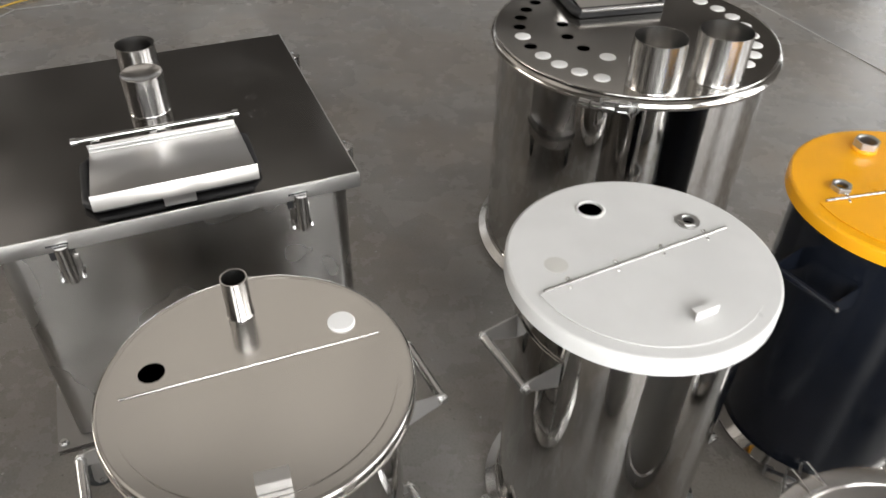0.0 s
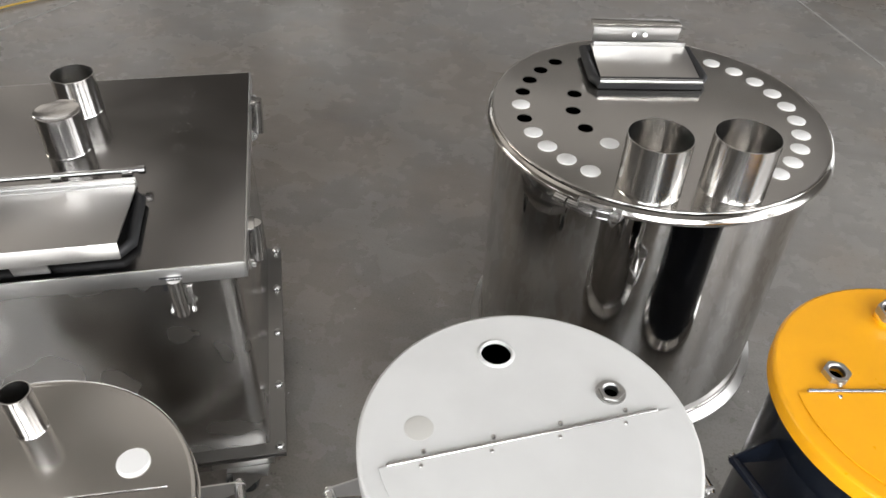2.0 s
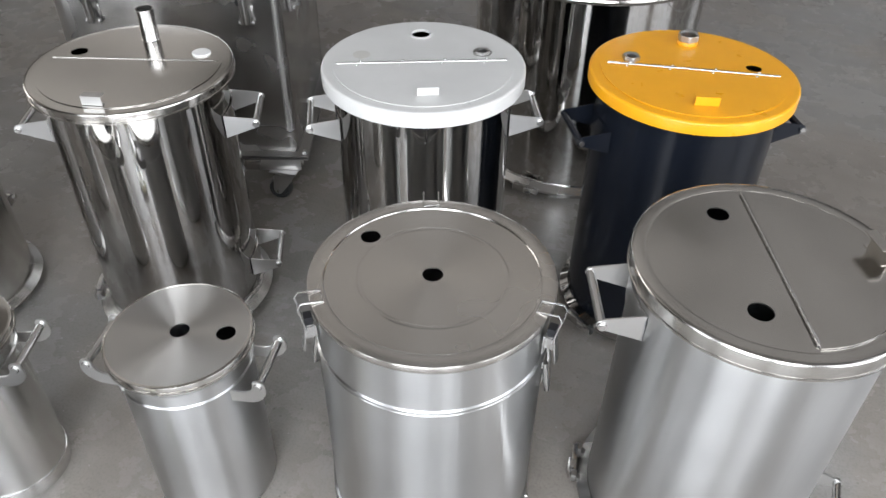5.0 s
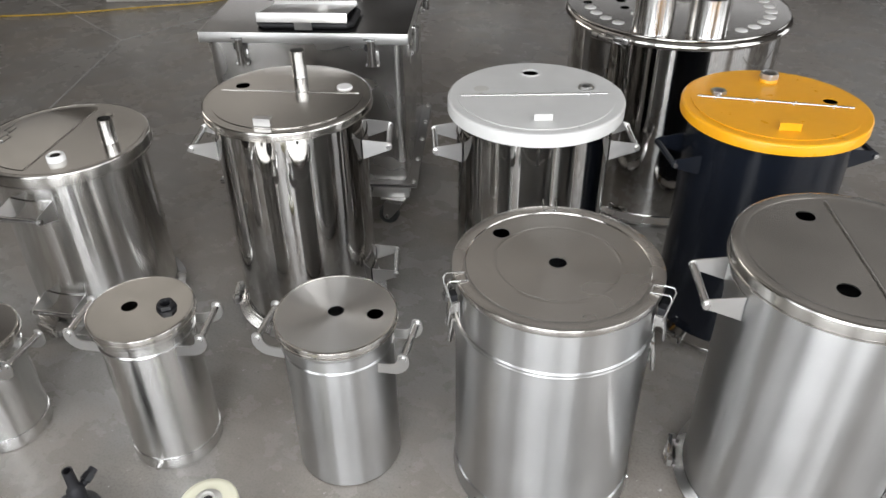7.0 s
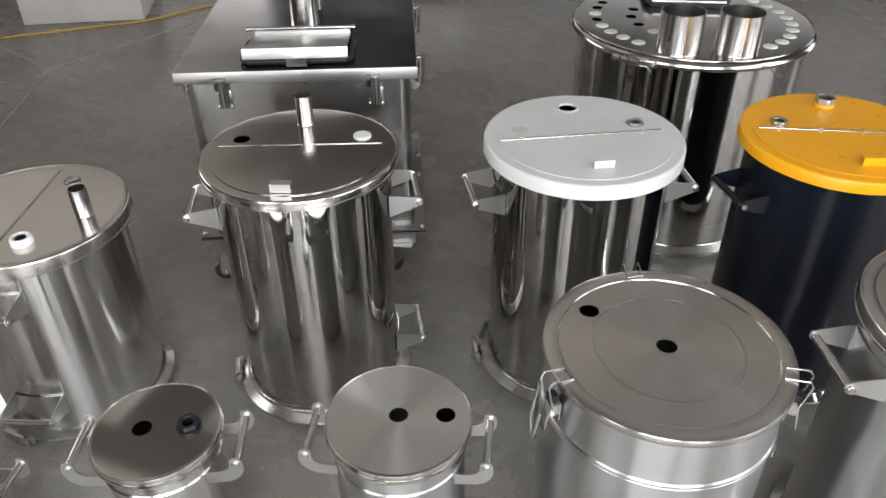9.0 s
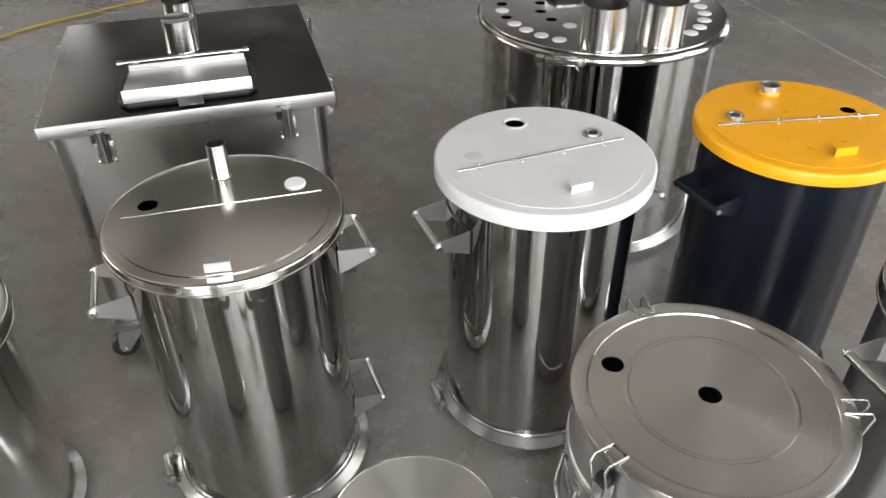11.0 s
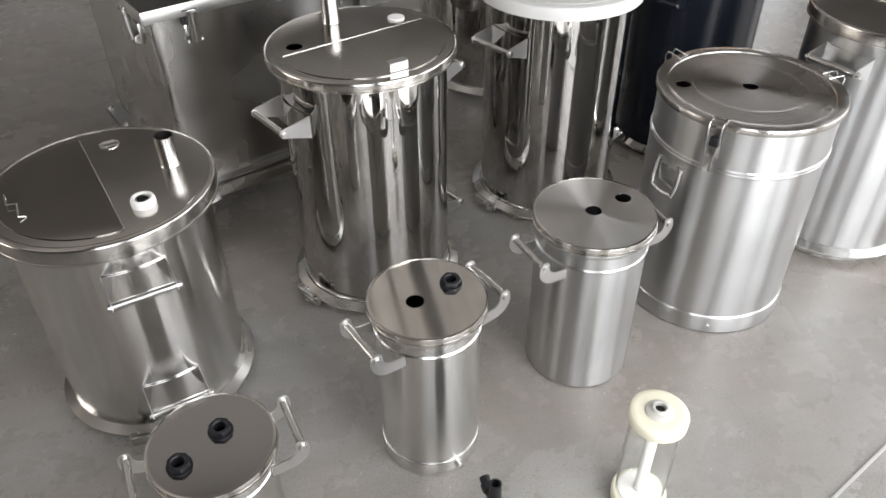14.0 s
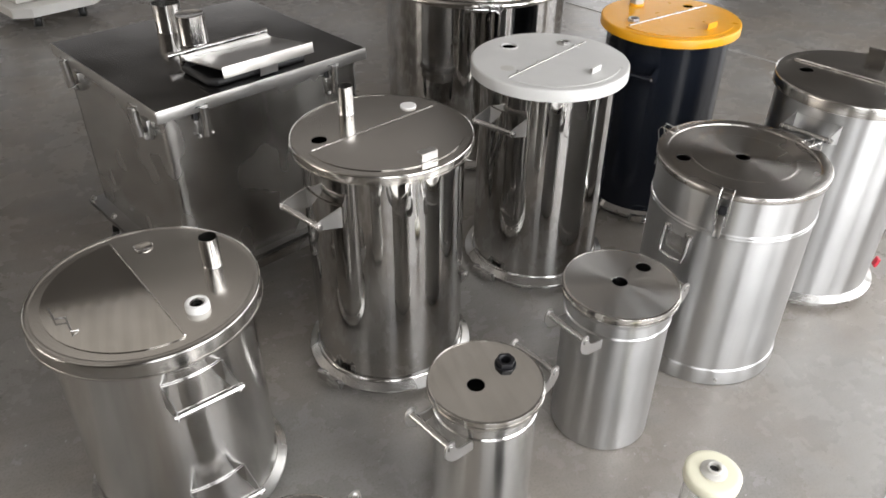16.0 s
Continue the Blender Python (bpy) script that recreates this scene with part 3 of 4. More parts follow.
def band_clamp(parent, r, z, deg, material, tall=0.026, label="satin steel clamp band with lever latch", foot=True):
    """A clamp band round a flange, with its latch at the angle deg, above a narrow foot."""
    bm = bmesh.new()
    a = r - 0.022
    if foot:
        prof = [(a + 0.001, z + tall - 0.005), (a + 0.001, z + tall), (a + 0.003, z + tall + 0.0012), (r - 0.0040, z + tall * 0.66), (r - 0.0008, z + tall * 0.58), (r, z + tall * 0.46), (r - 0.0010, z + tall * 0.34), (a + 0.008, z), (a + 0.003, z + 0.003)]
    else:
        prof = [(a - 0.001, z + tall - 0.004), (a + 0.001, z + tall), (a + 0.008, z + tall + 0.0015), (r - 0.006, z + tall - 0.003), (r - 0.0015, z + tall - 0.008), (r, z + tall * 0.5), (r - 0.0015, z + 0.008), (r - 0.006, z + 0.003), (a, z)]
    add_lathe(bm, prof, 112, close=True)
    band = part("clamp_band", bm, material, parent, label, sharp=32)
    if foot:
        b = bmesh.new()
        add_lathe(b, [(a - 0.0048, z + tall + 0.0062), (a - 0.0030, z + tall + 0.0056), (a - 0.0012, z + tall + 0.0036), (a + 0.0002, z + tall + 0.0010), (a + 0.0002, z + tall - 0.0050), (a - 0.0048, z + tall - 0.0050)], 112)
        part("body_flange", b, PIPESTEEL, parent, "bright flange of the body inside the clamp band", sharp=60)
        b = bmesh.new()
        add_lathe(b, [(r - 0.022, z + 0.002), (r - 0.020, z - 0.001), (r - 0.020, 0.0015), (r - 0.03, 0.001)], 112)
        part("foot_ring", b, SATIN, parent, sharp=50)
    m = pose(0, 0, z + tall / 2, 0, 0, deg)
    b = bmesh.new()
    add_box(b, 0.012, 0.018, 0.024, m @ pose(r + 0.003, -0.034, 0), 0.0015)
    latch = part("band_latch", b, ZINC, band, "plated lever latch of the clamp band")
    b = bmesh.new()
    add_box(b, 0.010, 0.014, 0.020, m @ pose(r + 0.003, 0.030, 0), 0.0015)
    part("band_catch", b, ZINC, band)
    b = bmesh.new()
    add_box(b, 0.0022, 0.058, 0.022, m @ pose(r + 0.0125, -0.010, 0.001, 0, 0, 3), 0.0008)
    add_box(b, 0.010, 0.058, 0.0018, m @ pose(r + 0.0080, -0.010, 0.0115, 0, 0, 3), 0.0006)
    add_box(b, 0.010, 0.058, 0.0018, m @ pose(r + 0.0080, -0.010, -0.0095, 0, 0, 3), 0.0006)
    add_box(b, 0.0022, 0.020, 0.016, m @ pose(r + 0.0160, 0.026, 0.001, 0, 0, 22), 0.0008)
    part("lever", b, SATIN, latch, "folded plate lever")
    for s in (-1, 1):
        b = bmesh.new()
        add_sweep(b, [m @ Vector((r + 0.006, 0.030, s * 0.007)), m @ Vector((r + 0.015, 0.012, s * 0.007)), m @ Vector((r + 0.017, -0.004, s * 0.007))], 0.0018, 8)
        part("tie_wire", b, BRIGHT, latch)
    return band


# ---- powder hoppers with half-moon hatches ----
HOPPERS = "powder hoppers on the floor"


def polished_hopper():
    t = thing("powder_hopper", -0.218, 0.659, "mirror-polished steel powder hopper with plain steel lid and pipe stub", "hopper", HOPPERS)
    body_shell(0.622, 0.185, t, MIRROR)
    lid = rolled_lid(0.625, 0.205, t, LIDSTEEL, [(0.141, 178.5, 0.0175), (0.1420, 47.8, 0.0175), (0.130, 112.7, 0.0165)])
    hatch_door(lid, 0.625, 0.182, 22.3, 0.021, LIDSTEEL, thick=0.0010)
    piano_hinge(lid, 0.625, 22.3, 0.023, 0.172, LIDSTEEL, rod=0.0012)
    pull_tab(lid, 0.625, 0.175, -72, CUTSHEET, high=0.018)
    pipe_stub("pipe_stub", lid, *polar(0.130, 112.7)[:2], 0.625, 0.692, 0.0185, PIPESTEEL, "short open steel pipe stub")
    disc_cap("port_cap", lid, *polar(0.1420, 47.8)[:2], 0.625, 0.0195, CAPWHITE, "round white plastic port cap")
    for deg in (-153, 29):
        bar_handle(t, 0.186, deg, 0.513, MIRROR, bar_material=BRIGHT)
    bar_handle(t, 0.186, 29, 0.122, MIRROR, bar_material=BRIGHT)
    band_clamp(t, 0.211, 0.012, -150, SATIN)
    return t


def white_lid_hopper():
    t = thing("powder_hopper", 0.326, 0.914, "mirror-polished steel powder hopper with white powder-coated lid", "hopper", HOPPERS)
    body_shell(0.6285, 0.187, t, MIRROR)
    lid = skirt_lid(0.631, 0.212, t, WHITEPAINT, [(0.139, 117.3, 0.0205), (0.133, 45.5, 0.0100)], 0.031, "white powder-coated lid with hinged half")
    hatch_door(lid, 0.631, 0.188, 28.0, -0.002, WHITEPAINT, thick=0.0016)
    piano_hinge(lid, 0.6295, 28.0, 0.0, 0.176, BRIGHT, rivets=4, shift=-0.003, rod=0.0026)
    pull_tab(lid, 0.631, 0.146, -62, WHITEPAINT, "white folded pull tab", wide=0.042, high=0.016, deep=0.011)
    x, y = polar(0.139, 117.3)[:2]
    bm = bmesh.new()
    add_lathe(bm, [(0.0262, 0.631), (0.0245, 0.6318), (0.0232, 0.6335), (0.0220, 0.6340), (0.0208, 0.6332), (0.0204, 0.6285)], 40, (x, y, 0))
    part("collar", bm, WHITEPAINT, lid, "white collar round the open port")
    hex_nut("hex_bush", lid, *polar(0.133, 45.5)[:2], 0.6312, 0.0170, 0.0095, 0.0065, ZINC, "galvanised hexagonal bush", 0.0195)
    disc_cap("port_cap", lid, *polar(0.136, -171)[:2], 0.631, 0.0185, GREYDISC, "round grey sealed port cap", 0.0007)
    for deg in (-150, 27):
        bar_handle(t, 0.188, deg, 0.52, MIRROR, bar_material=BRIGHT)
    bar_handle(t, 0.188, 24, 0.122, MIRROR, bar_material=BRIGHT)
    band_clamp(t, 0.212, 0.012, -157, SATIN)
    return t


def yellow_lid_hopper():
    t = thing("powder_hopper", 0.843, 1.114, "dark navy powder-coated hopper with bright yellow lid", "hopper", HOPPERS)
    body_shell(0.6275, 0.186, t, NAVYPAINT, "dark navy glossy body")
    lid = skirt_lid(0.63, 0.211, t, YELLOWPAINT, [(0.134, 32.5, 0.0165), (0.130, 178, 0.0105), (0.1417, 104.5, 0.0150)], 0.026, "bright yellow powder-coated lid")
    hatch_door(lid, 0.63, 0.188, 14.3, 0.005, YELLOWPAINT, thick=0.0016)
    piano_hinge(lid, 0.6285, 14.3, 0.008, 0.174, BRIGHT, rivets=4, rod=0.0026)
    pull_tab(lid, 0.63, 0.148, -71, YELLOWPAINT, "yellow folded pull tab", wide=0.046, high=0.018, deep=0.015)
    hex_nut("hex_bush", lid, *polar(0.130, 178)[:2], 0.6302, 0.0188, 0.0105, 0.009, ZINC, "galvanised hexagonal bush", 0.0)
    x, y = polar(0.1417, 104.5)[:2]
    bm = bmesh.new()
    add_lathe(bm, [(0.0225, 0.630), (0.0225, 0.6362), (0.0210, 0.6380), (0.0158, 0.6381), (0.0153, 0.6300)], 40, (x, y, 0))
    part("port_boss", bm, YELLOWPAINT, lid, "yellow round boss under the bush")
    hex_nut("hex_bush", lid, x, y, 0.638, 0.0235, 0.0155, 0.013, ZINC, "large galvanised hexagonal bush", 0.0, 12)
    for deg in (-147, 30):
        bar_handle(t, 0.187, deg, 0.518, NAVYPAINT, bar_material=NAVYPAINT, ear_material=NAVYPAINT)
    band_clamp(t, 0.206, 0.012, -120, MIRROR)
    return t


def side_hatch_hopper():
    t = thing("powder_hopper", -0.753, 0.409, "satin steel powder hopper with wire hatch pull and white port ring", "hopper", HOPPERS)
    body_shell(0.507, 0.187, t, SEMI)
    lid = rolled_lid(0.51, 0.2095, t, LIDSTEEL, [(0.131, 15.6, 0.0165), (0.128, -47.5, 0.014)], drop=0.034, rim_material=STREAKLID, inner=0.012, roll=0.0006)
    hatch_door(lid, 0.51, 0.178, -70.5, -0.001, MIRRORLID, thick=0.0010)
    piano_hinge(lid, 0.5085, -70.5, 0.001, 0.173, LIDSTEEL, rod=0.0014)
    x, y = polar(0.131, 15.6)[:2]
    pipe_stub("pipe_stub", lid, x, y, 0.51, 0.572, 0.0185, PIPESTEEL, "short open steel pipe stub")
    bm = bmesh.new()
    x, y = polar(0.128, -47.5)[:2]
    add_lathe(bm, [(0.022, 0.5102), (0.022, 0.52), (0.020, 0.5245), (0.0165, 0.5255), (0.0140, 0.524), (0.0135, 0.518), (0.0135, 0.5)], 40, (x, y, 0))
    part("port_ring", bm, CAPWHITE, lid, "thick white plastic port ring")
    bm = bmesh.new()
    add_lathe(bm, [(0.0134, 0.5200), (0.0134, 0.5222), (0.0118, 0.5228), (0.0100, 0.5215), (0.0095, 0.505)], 36, (x, y, 0))
    part("steel_bush", bm, BRIGHT, lid, "steel bush inside the port ring")
    x, y = polar(0.136, 88.5)[:2]
    bm = bmesh.new()
    add_lathe(bm, [(0.0195, 0.51), (0.0195, 0.5114), (0.0175, 0.5120), (0.0162, 0.5112), (0, 0.5110)], 40, (x, y, 0))
    part("port_cap", bm, LIDSTEEL, lid, "flat steel port cap")
    bm = bmesh.new()
    pts = [(-0.162, -0.015, 0.5125), (-0.161, -0.017, 0.5175), (-0.150, -0.053, 0.5180), (-0.132, -0.0535, 0.5180), (-0.121, -0.0955, 0.5175), (-0.111, -0.090, 0.5125)]
    add_sweep(bm, pts, 0.0014, 8)
    part("wire_pull", bm, ZINC, lid, "bent wire pull on the hatch")
    for z in (0.412, 0.126):
        bar_handle(t, 0.188, -72, z, SEMI, bar_material=BRIGHT, span=0.112)
    bar_handle(t, 0.188, 108, 0.412, SEMI, bar_material=BRIGHT, span=0.112)
    bar_handle(t, 0.188, 108, 0.126, SEMI, bar_material=BRIGHT, span=0.112)
    band_clamp(t, 0.207, 0.011, -92, SATIN, tall=0.022)
    return t


def brushed_hatch_hopper():
    t = thing("powder_hopper", 1.050, 0.568, "brushed steel powder hopper with wide rolled lid rim", "hopper", HOPPERS)
    body_shell(0.613, 0.191, t, BRUSHED)
    lid = rolled_lid(0.616, 0.204, t, STREAKLID, [(0.125, 135.6, 0.0175), (0.117, -91.6, 0.0185)], drop=0.030, inner=0.022, roll=0.0006)
    hatch_door(lid, 0.616, 0.176, -66.6, 0.006, STREAKLID, side=1)
    piano_hinge(lid, 0.616, -66.6, 0.005, 0.170, BRIGHT, rod=0.0022)
    pull_tab(lid, 0.616, 0.165, 29, LIDSTEEL, "dark steel pull tab", wide=0.05, high=0.028)
    for deg in (-157, 23):
        bar_handle(t, 0.192, deg, 0.537, BRUSHED, bar_material=BRIGHT)
    bar_handle(t, 0.192, 0, 0.12, BRUSHED, bar_material=BRIGHT)
    bm = bmesh.new()
    add_box(bm, 0.010, 0.022, 0.030, pose(*polar(0.228, -28, 0.045), 0, 12, -28), 0.004)
    part("latch_grip", bm, REDTAG, t, "red plastic latch grip")
    band_clamp(t, 0.212, 0.010, -172, SATIN, tall=0.030)
    return t


polished_hopper()
white_lid_hopper()
yellow_lid_hopper()
side_hatch_hopper()
brushed_hatch_hopper()


# ---- clamp-lid drum ----
def clamp_lid_drum():
    t = thing("steel_drum", 0.576, 0.405, "brushed steel drum with flat lid held by wire latches", "drum", HOPPERS)
    body_shell(0.5455, 0.1885, t, BRUSHED, beads=(0.436, 0.443))
    top = 0.548
    bm = bmesh.new()
    holes = [(0.0, 0.0, 0.0165), (*polar(0.1398, 161.8)[:2], 0.0165)]
    add_plate(bm, circle_points(0.170, 112), holes, top - 0.002, top)
    lid = part("lid", bm, DRUMLID, t, "turned steel lid with a ring groove")
    bm = bmesh.new()
    add_lathe(bm, [(0.1695, top - 0.002), (0.1695, top + 0.0004), (0.1708, top + 0.0022), (0.1730, top + 0.0030), (0.1925, top + 0.0028), (0.1948, top + 0.0020), (0.1955, top + 0.0004), (0.1955, top - 0.009), (0.1935, top - 0.013), (0.1885, top - 0.014)], 112)
    part("rim", bm, DRUMLID, lid, "raised rolled rim", sharp=28)
    bm = bmesh.new()
    add_lathe(bm, [(0.1125, top), (0.1140, top + 0.0004), (0.1165, top + 0.0006), (0.1190, top + 0.0004), (0.1205, top)], 112)
    part("ring_bead", bm, DRUMLID, lid)
    for deg in (-138, -1, 115):
        toggle_latch(t, 0.190, deg, top - 0.004, BRIGHT, drop=0.072)
    for deg in (-165, 15):
        m = pose(0, 0, 0, 0, 0, deg)
        bm = bmesh.new()
        add_box(bm, 0.003, 0.080, 0.014, m @ pose(0.186, 0, 0.412), 0.0012)
        add_box(bm, 0.0025, 0.056, 0.046, m @ pose(0.1895, 0, 0.382), 0.001)
        bail = part("bail_plate", bm, BRIGHT, t)
        b = bmesh.new()
        pts = [(0.190, -0.034, 0.414), (0.196, -0.035, 0.372), (0.199, -0.031, 0.348), (0.201, 0.0, 0.344), (0.199, 0.031, 0.348), (0.196, 0.035, 0.372), (0.190, 0.034, 0.414)]
        add_sweep(b, [m @ Vector(p) for p in pts], 0.0048, 10)
        part("bail_handle", b, BRIGHT, bail, "hanging wire bail handle")
    bm = bmesh.new()
    add_lathe(bm, [(0.1885, 0.050), (0.1915, 0.047), (0.1925, 0.040), (0.1925, 0.003), (0.187, 0.0025)], 112)
    ring = part("foot_ring", bm, BRUSHED, t, "plain foot ring round the bottom", sharp=35)
    for deg in (-113, 7, 127):
        b = bmesh.new()
        m = pose(0, 0, 0.022, 0, 0, deg)
        add_sweep(b, [m @ Vector((0.192, 0, 0)), m @ Vector((0.1965, 0, 0))], 0.004, 12)
        part("screw", b, BRIGHT, ring)
    return t


clamp_lid_drum()


# ---- small canisters ----
def canister(x, y, top, lid_r, r, label, handles, holes, glands, groove, foot, lid_material, plug=None, hz=0.345, skin=None):
    t = thing("canister", x, y, label, "canister", "small steel canisters")
    skin = skin or CANSTEEL
    body_shell(top - 0.0025, r, t, skin, beads=groove)
    cut = [(a, b, 0.0165) for a, b in holes] + [(a, b, 0.012) for a, b in glands]
    bm = bmesh.new()
    add_plate(bm, circle_points(lid_r - 0.004, 96), [(*polar(a, b)[:2], c) for a, b, c in cut], top - 0.002, top)
    lid = part("lid", bm, lid_material, t, "flat round lid with ports")
    bm = bmesh.new()
    q = lid_r
    add_lathe(bm, [(q - 0.005, top - 0.002), (q - 0.005, top + 0.0002), (q - 0.0022, top + 0.0002), (q - 0.0006, top - 0.0006), (q, top - 0.0022), (q, top - 0.012), (q + 0.0012, top - 0.0125), (q + 0.0012, top - 0.0165), (q - 0.002, top - 0.018), (q - 0.004, top - 0.017), (q - 0.004, top - 0.004)], 96, close=True)
    part("rim", bm, LIDSTEEL, lid, sharp=35)
    for a, b in glands:
        px, py = polar(a, b)[:2]
        hex_nut("gland_nut", lid, px, py, top, 0.0185, 0.0098, 0.013, BLACKPLASTIC, "black plastic hexagonal gland", 0.0205, 15)
    bm = bmesh.new()
    add_lathe(bm, [(r, top - 0.034), (r + 0.004, top - 0.031), (r + 0.005, top - 0.024), (r + 0.004, top - 0.020), (r, top - 0.0185)], 96)
    part("neck_ring", bm, skin, t, sharp=50)
    for deg in handles:
        wing_handle(t, r, deg, hz, BRIGHT)
    if foot:
        bm = bmesh.new()
        add_lathe(bm, [(r, foot + 0.0015), (r + 0.0018, foot + 0.0006), (r + 0.0022, foot - 0.0012), (r + 0.0022, 0.003), (r - 0.002, 0.0025)], 96)
        part("foot_ring", bm, skin, t, sharp=50)
    if plug:
        bm = bmesh.new()
        m = pose(0, 0, 0.021, 0, 0, plug)
        add_sweep(bm, [m @ Vector((r, 0, 0)), m @ Vector((r + 0.006, 0, 0))], 0.008, 16)
        add_sweep(bm, [m @ Vector((r + 0.006, 0, 0)), m @ Vector((r + 0.016, 0, 0))], 0.0055, 16)
        part("drain_nipple", bm, BRIGHT, t, "small threaded drain nipple")
    return t


canister(0.177, 0.243, 0.401, 0.124, 0.113, "small brushed steel canister with turned lid and two open ports", (-164, 14), [(0.004, 110), (0.080, 23)], [], (0.335,), 0, TURNED, None, 0.354, BRUSHED)
canister(-0.200, 0.087, 0.389, 0.108, 0.097, "small steel canister with one open port and a black gland", (-158, 23), [(0.024, -162)], [(0.0548, 26)], (0.332,), 0.034, MIRRORLID, -69, 0.356)
canister(-0.589, -0.067, 0.291, 0.104, 0.092, "short steel canister with two black glands in its lid", (-166, 14), [], [(0.0256, 54), (0.0588, -144)], (0.235,), 0.034, DARKSHEET, None, 0.265)


# ---- large drum with ports ----
def large_drum():
    t = thing("large_drum", 0.463, 1.767, "large mirror-polished drum with two wide pipes and many ports", "drum", HOPPERS)
    body_shell(0.6275, 0.325, t, MIRROR)
    top = 0.631
    holes, caps = [], []
    for deg in (145.2, 156.5, 167.8, 179.3, -158.2):
        holes.append((*polar(0.2775, deg)[:2], 0.0155))
    for deg in (171.8, -164.8, -141.9):
        holes.append((*polar(0.173, deg)[:2], 0.0155))
    for deg in (-169.5, -147.2, -136.2, -125.2, -114.2):
        caps.append((0.2775, deg))
    caps.append((0.173, -120))
    for i in range(10):
        caps.append((0.2785, 65.7 - 11.4 * i))
    bm = bmesh.new()
    add_plate(bm, circle_points(0.334, 128), holes, top - 0.003, top)
    lid = part("lid", bm, LIDSTEEL, t, "wide steel lid with a ring of ports")
    bm = bmesh.new()
    add_lathe(bm, [(0.333, top - 0.003), (0.333, top + 0.0003), (0.3350, top + 0.0011), (0.3375, top + 0.0004), (0.3385, top - 0.0015), (0.3385, top - 0.0040)], 128)
    part("rim", bm, LIDSTEEL, lid, sharp=50)
    for r, deg in caps:
        disc_cap("port_cap", lid, *polar(r, deg)[:2], top, 0.0185, CAPWHITE, "round white plastic port cap", 0.0018)
    for r, deg in ((0.272, -92), (0.268, -59.5)):
        pipe_stub("wide_pipe", lid, *polar(r, deg)[:2], top, 0.736, 0.0570, PIPESTEEL, "wide open polished pipe", wall=0.0018)
    band_clamp(t, 0.347, top - 0.032, -104, LIDSTEEL, tall=0.026, foot=False)
    for a0, a1, rr in ((-118.0, -114.2, 0.0105), (-113.8, -110.2, 0.0085), (-109.8, -105.8, 0.0105)):
        bm = bmesh.new()
        add_sweep(bm, [polar(0.357, a0 + (a1 - a0) * k / 3, top - 0.024) for k in range(4)], rr, 12)
        part("hinge_barrel", bm, BRIGHT, t, "plated barrel of the band hinge")
    bm = bmesh.new()
    add_sweep(bm, [polar(0.356, -105.5, top - 0.020), polar(0.357, -102.5, top - 0.022), polar(0.358, -99.8, top - 0.040), polar(0.360, -98.2, top - 0.022), polar(0.354, -97.5, top - 0.018)], 0.0026, 8)
    part("wire_hook", bm, BRIGHT, t, "bent wire hook on the clamp band")
    bm = bmesh.new()
    m = pose(0, 0, top - 0.026, 0, 0, -98)
    add_box(bm, 0.006, 0.060, 0.014, m @ pose(0.354, -0.045, 0.006), 0.002)
    part("lever", bm, BRIGHT, t, "flat clamp lever lying on the band")
    band_clamp(t, 0.349, 0.010, -95, SATIN, tall=0.030)
    # square filler hatch with rubber seal and folded open flap
    ax, ay = polar(0.139, 156)[:2]
    m = pose(ax, ay, top, 0, 0, 15)
    w, d = 0.226, 0.165
    bm = bmesh.new()
    add_box(bm, w, d, 0.016, m @ pose(w / 2, d / 2, 0.0085), 0.005)
    seal = part("hatch_seal", bm, RUBBER, lid, "black rubber hatch seal")
    bm = bmesh.new()
    add_sweep(bm, [m @ Vector(p) for p in ((0.004, 0.010, 0.013), (w - 0.004, 0.010, 0.013), (w + 0.005, 0.028, 0.014), (w + 0.005, d - 0.01, 0.015), (w / 2, d + 0.004, 0.015), (-0.005, d - 0.01, 0.015), (-0.005, 0.028, 0.014))], 0.0115, 10, True)
    part("seal_lip", bm, RUBBER, seal)
    bm = bmesh.new()
    add_box(bm, w - 0.014, d - 0.020, 0.003, m @ pose(w / 2, d / 2 - 0.002, 0.0270, 4.5, 0, 0), 0.001)
    flap = part("hatch_plate", bm, HATCHSTEEL, lid, "flat steel hatch plate")
    bm = bmesh.new()
    add_sweep(bm, [m @ Vector((0.004, 0.002, 0.020)), m @ Vector((w - 0.004, 0.002, 0.020))], 0.0055, 12)
    part("hinge_rod", bm, BRIGHT, flap, "round hinge rod")
    bm = bmesh.new()
    add_box(bm, w - 0.020, 0.003, 0.024, m @ pose(w / 2 + 0.002, d - 0.024, 0.031, 10, 0, 0), 0.001)
    add_box(bm, w - 0.032, 0.003, 0.036, m @ pose(w / 2 - 0.006, d - 0.012, 0.056, 14, 0, 0), 0.001)
    flange = part("folded_flange", bm, CUTSHEET, flap, "bright folded front flange")
    bm = bmesh.new()
    add_box(bm, w - 0.026, 0.030, 0.003, m @ pose(w / 2 - 0.006, d + 0.006, 0.0755, 3, 0, 0), 0.001)
    part("top_fold", bm, LIDSTEEL, flange, "folded-back top edge")
    for s in (-0.012, 0.012):
        b = bmesh.new()
        add_sweep(b, [m @ Vector((w / 2 + s, d - 0.013, 0.056)), m @ Vector((w / 2 + s, d - 0.021, 0.058))], 0.005, 10)
        part("screw", b, BRIGHT, flange)
    return t


large_drum()


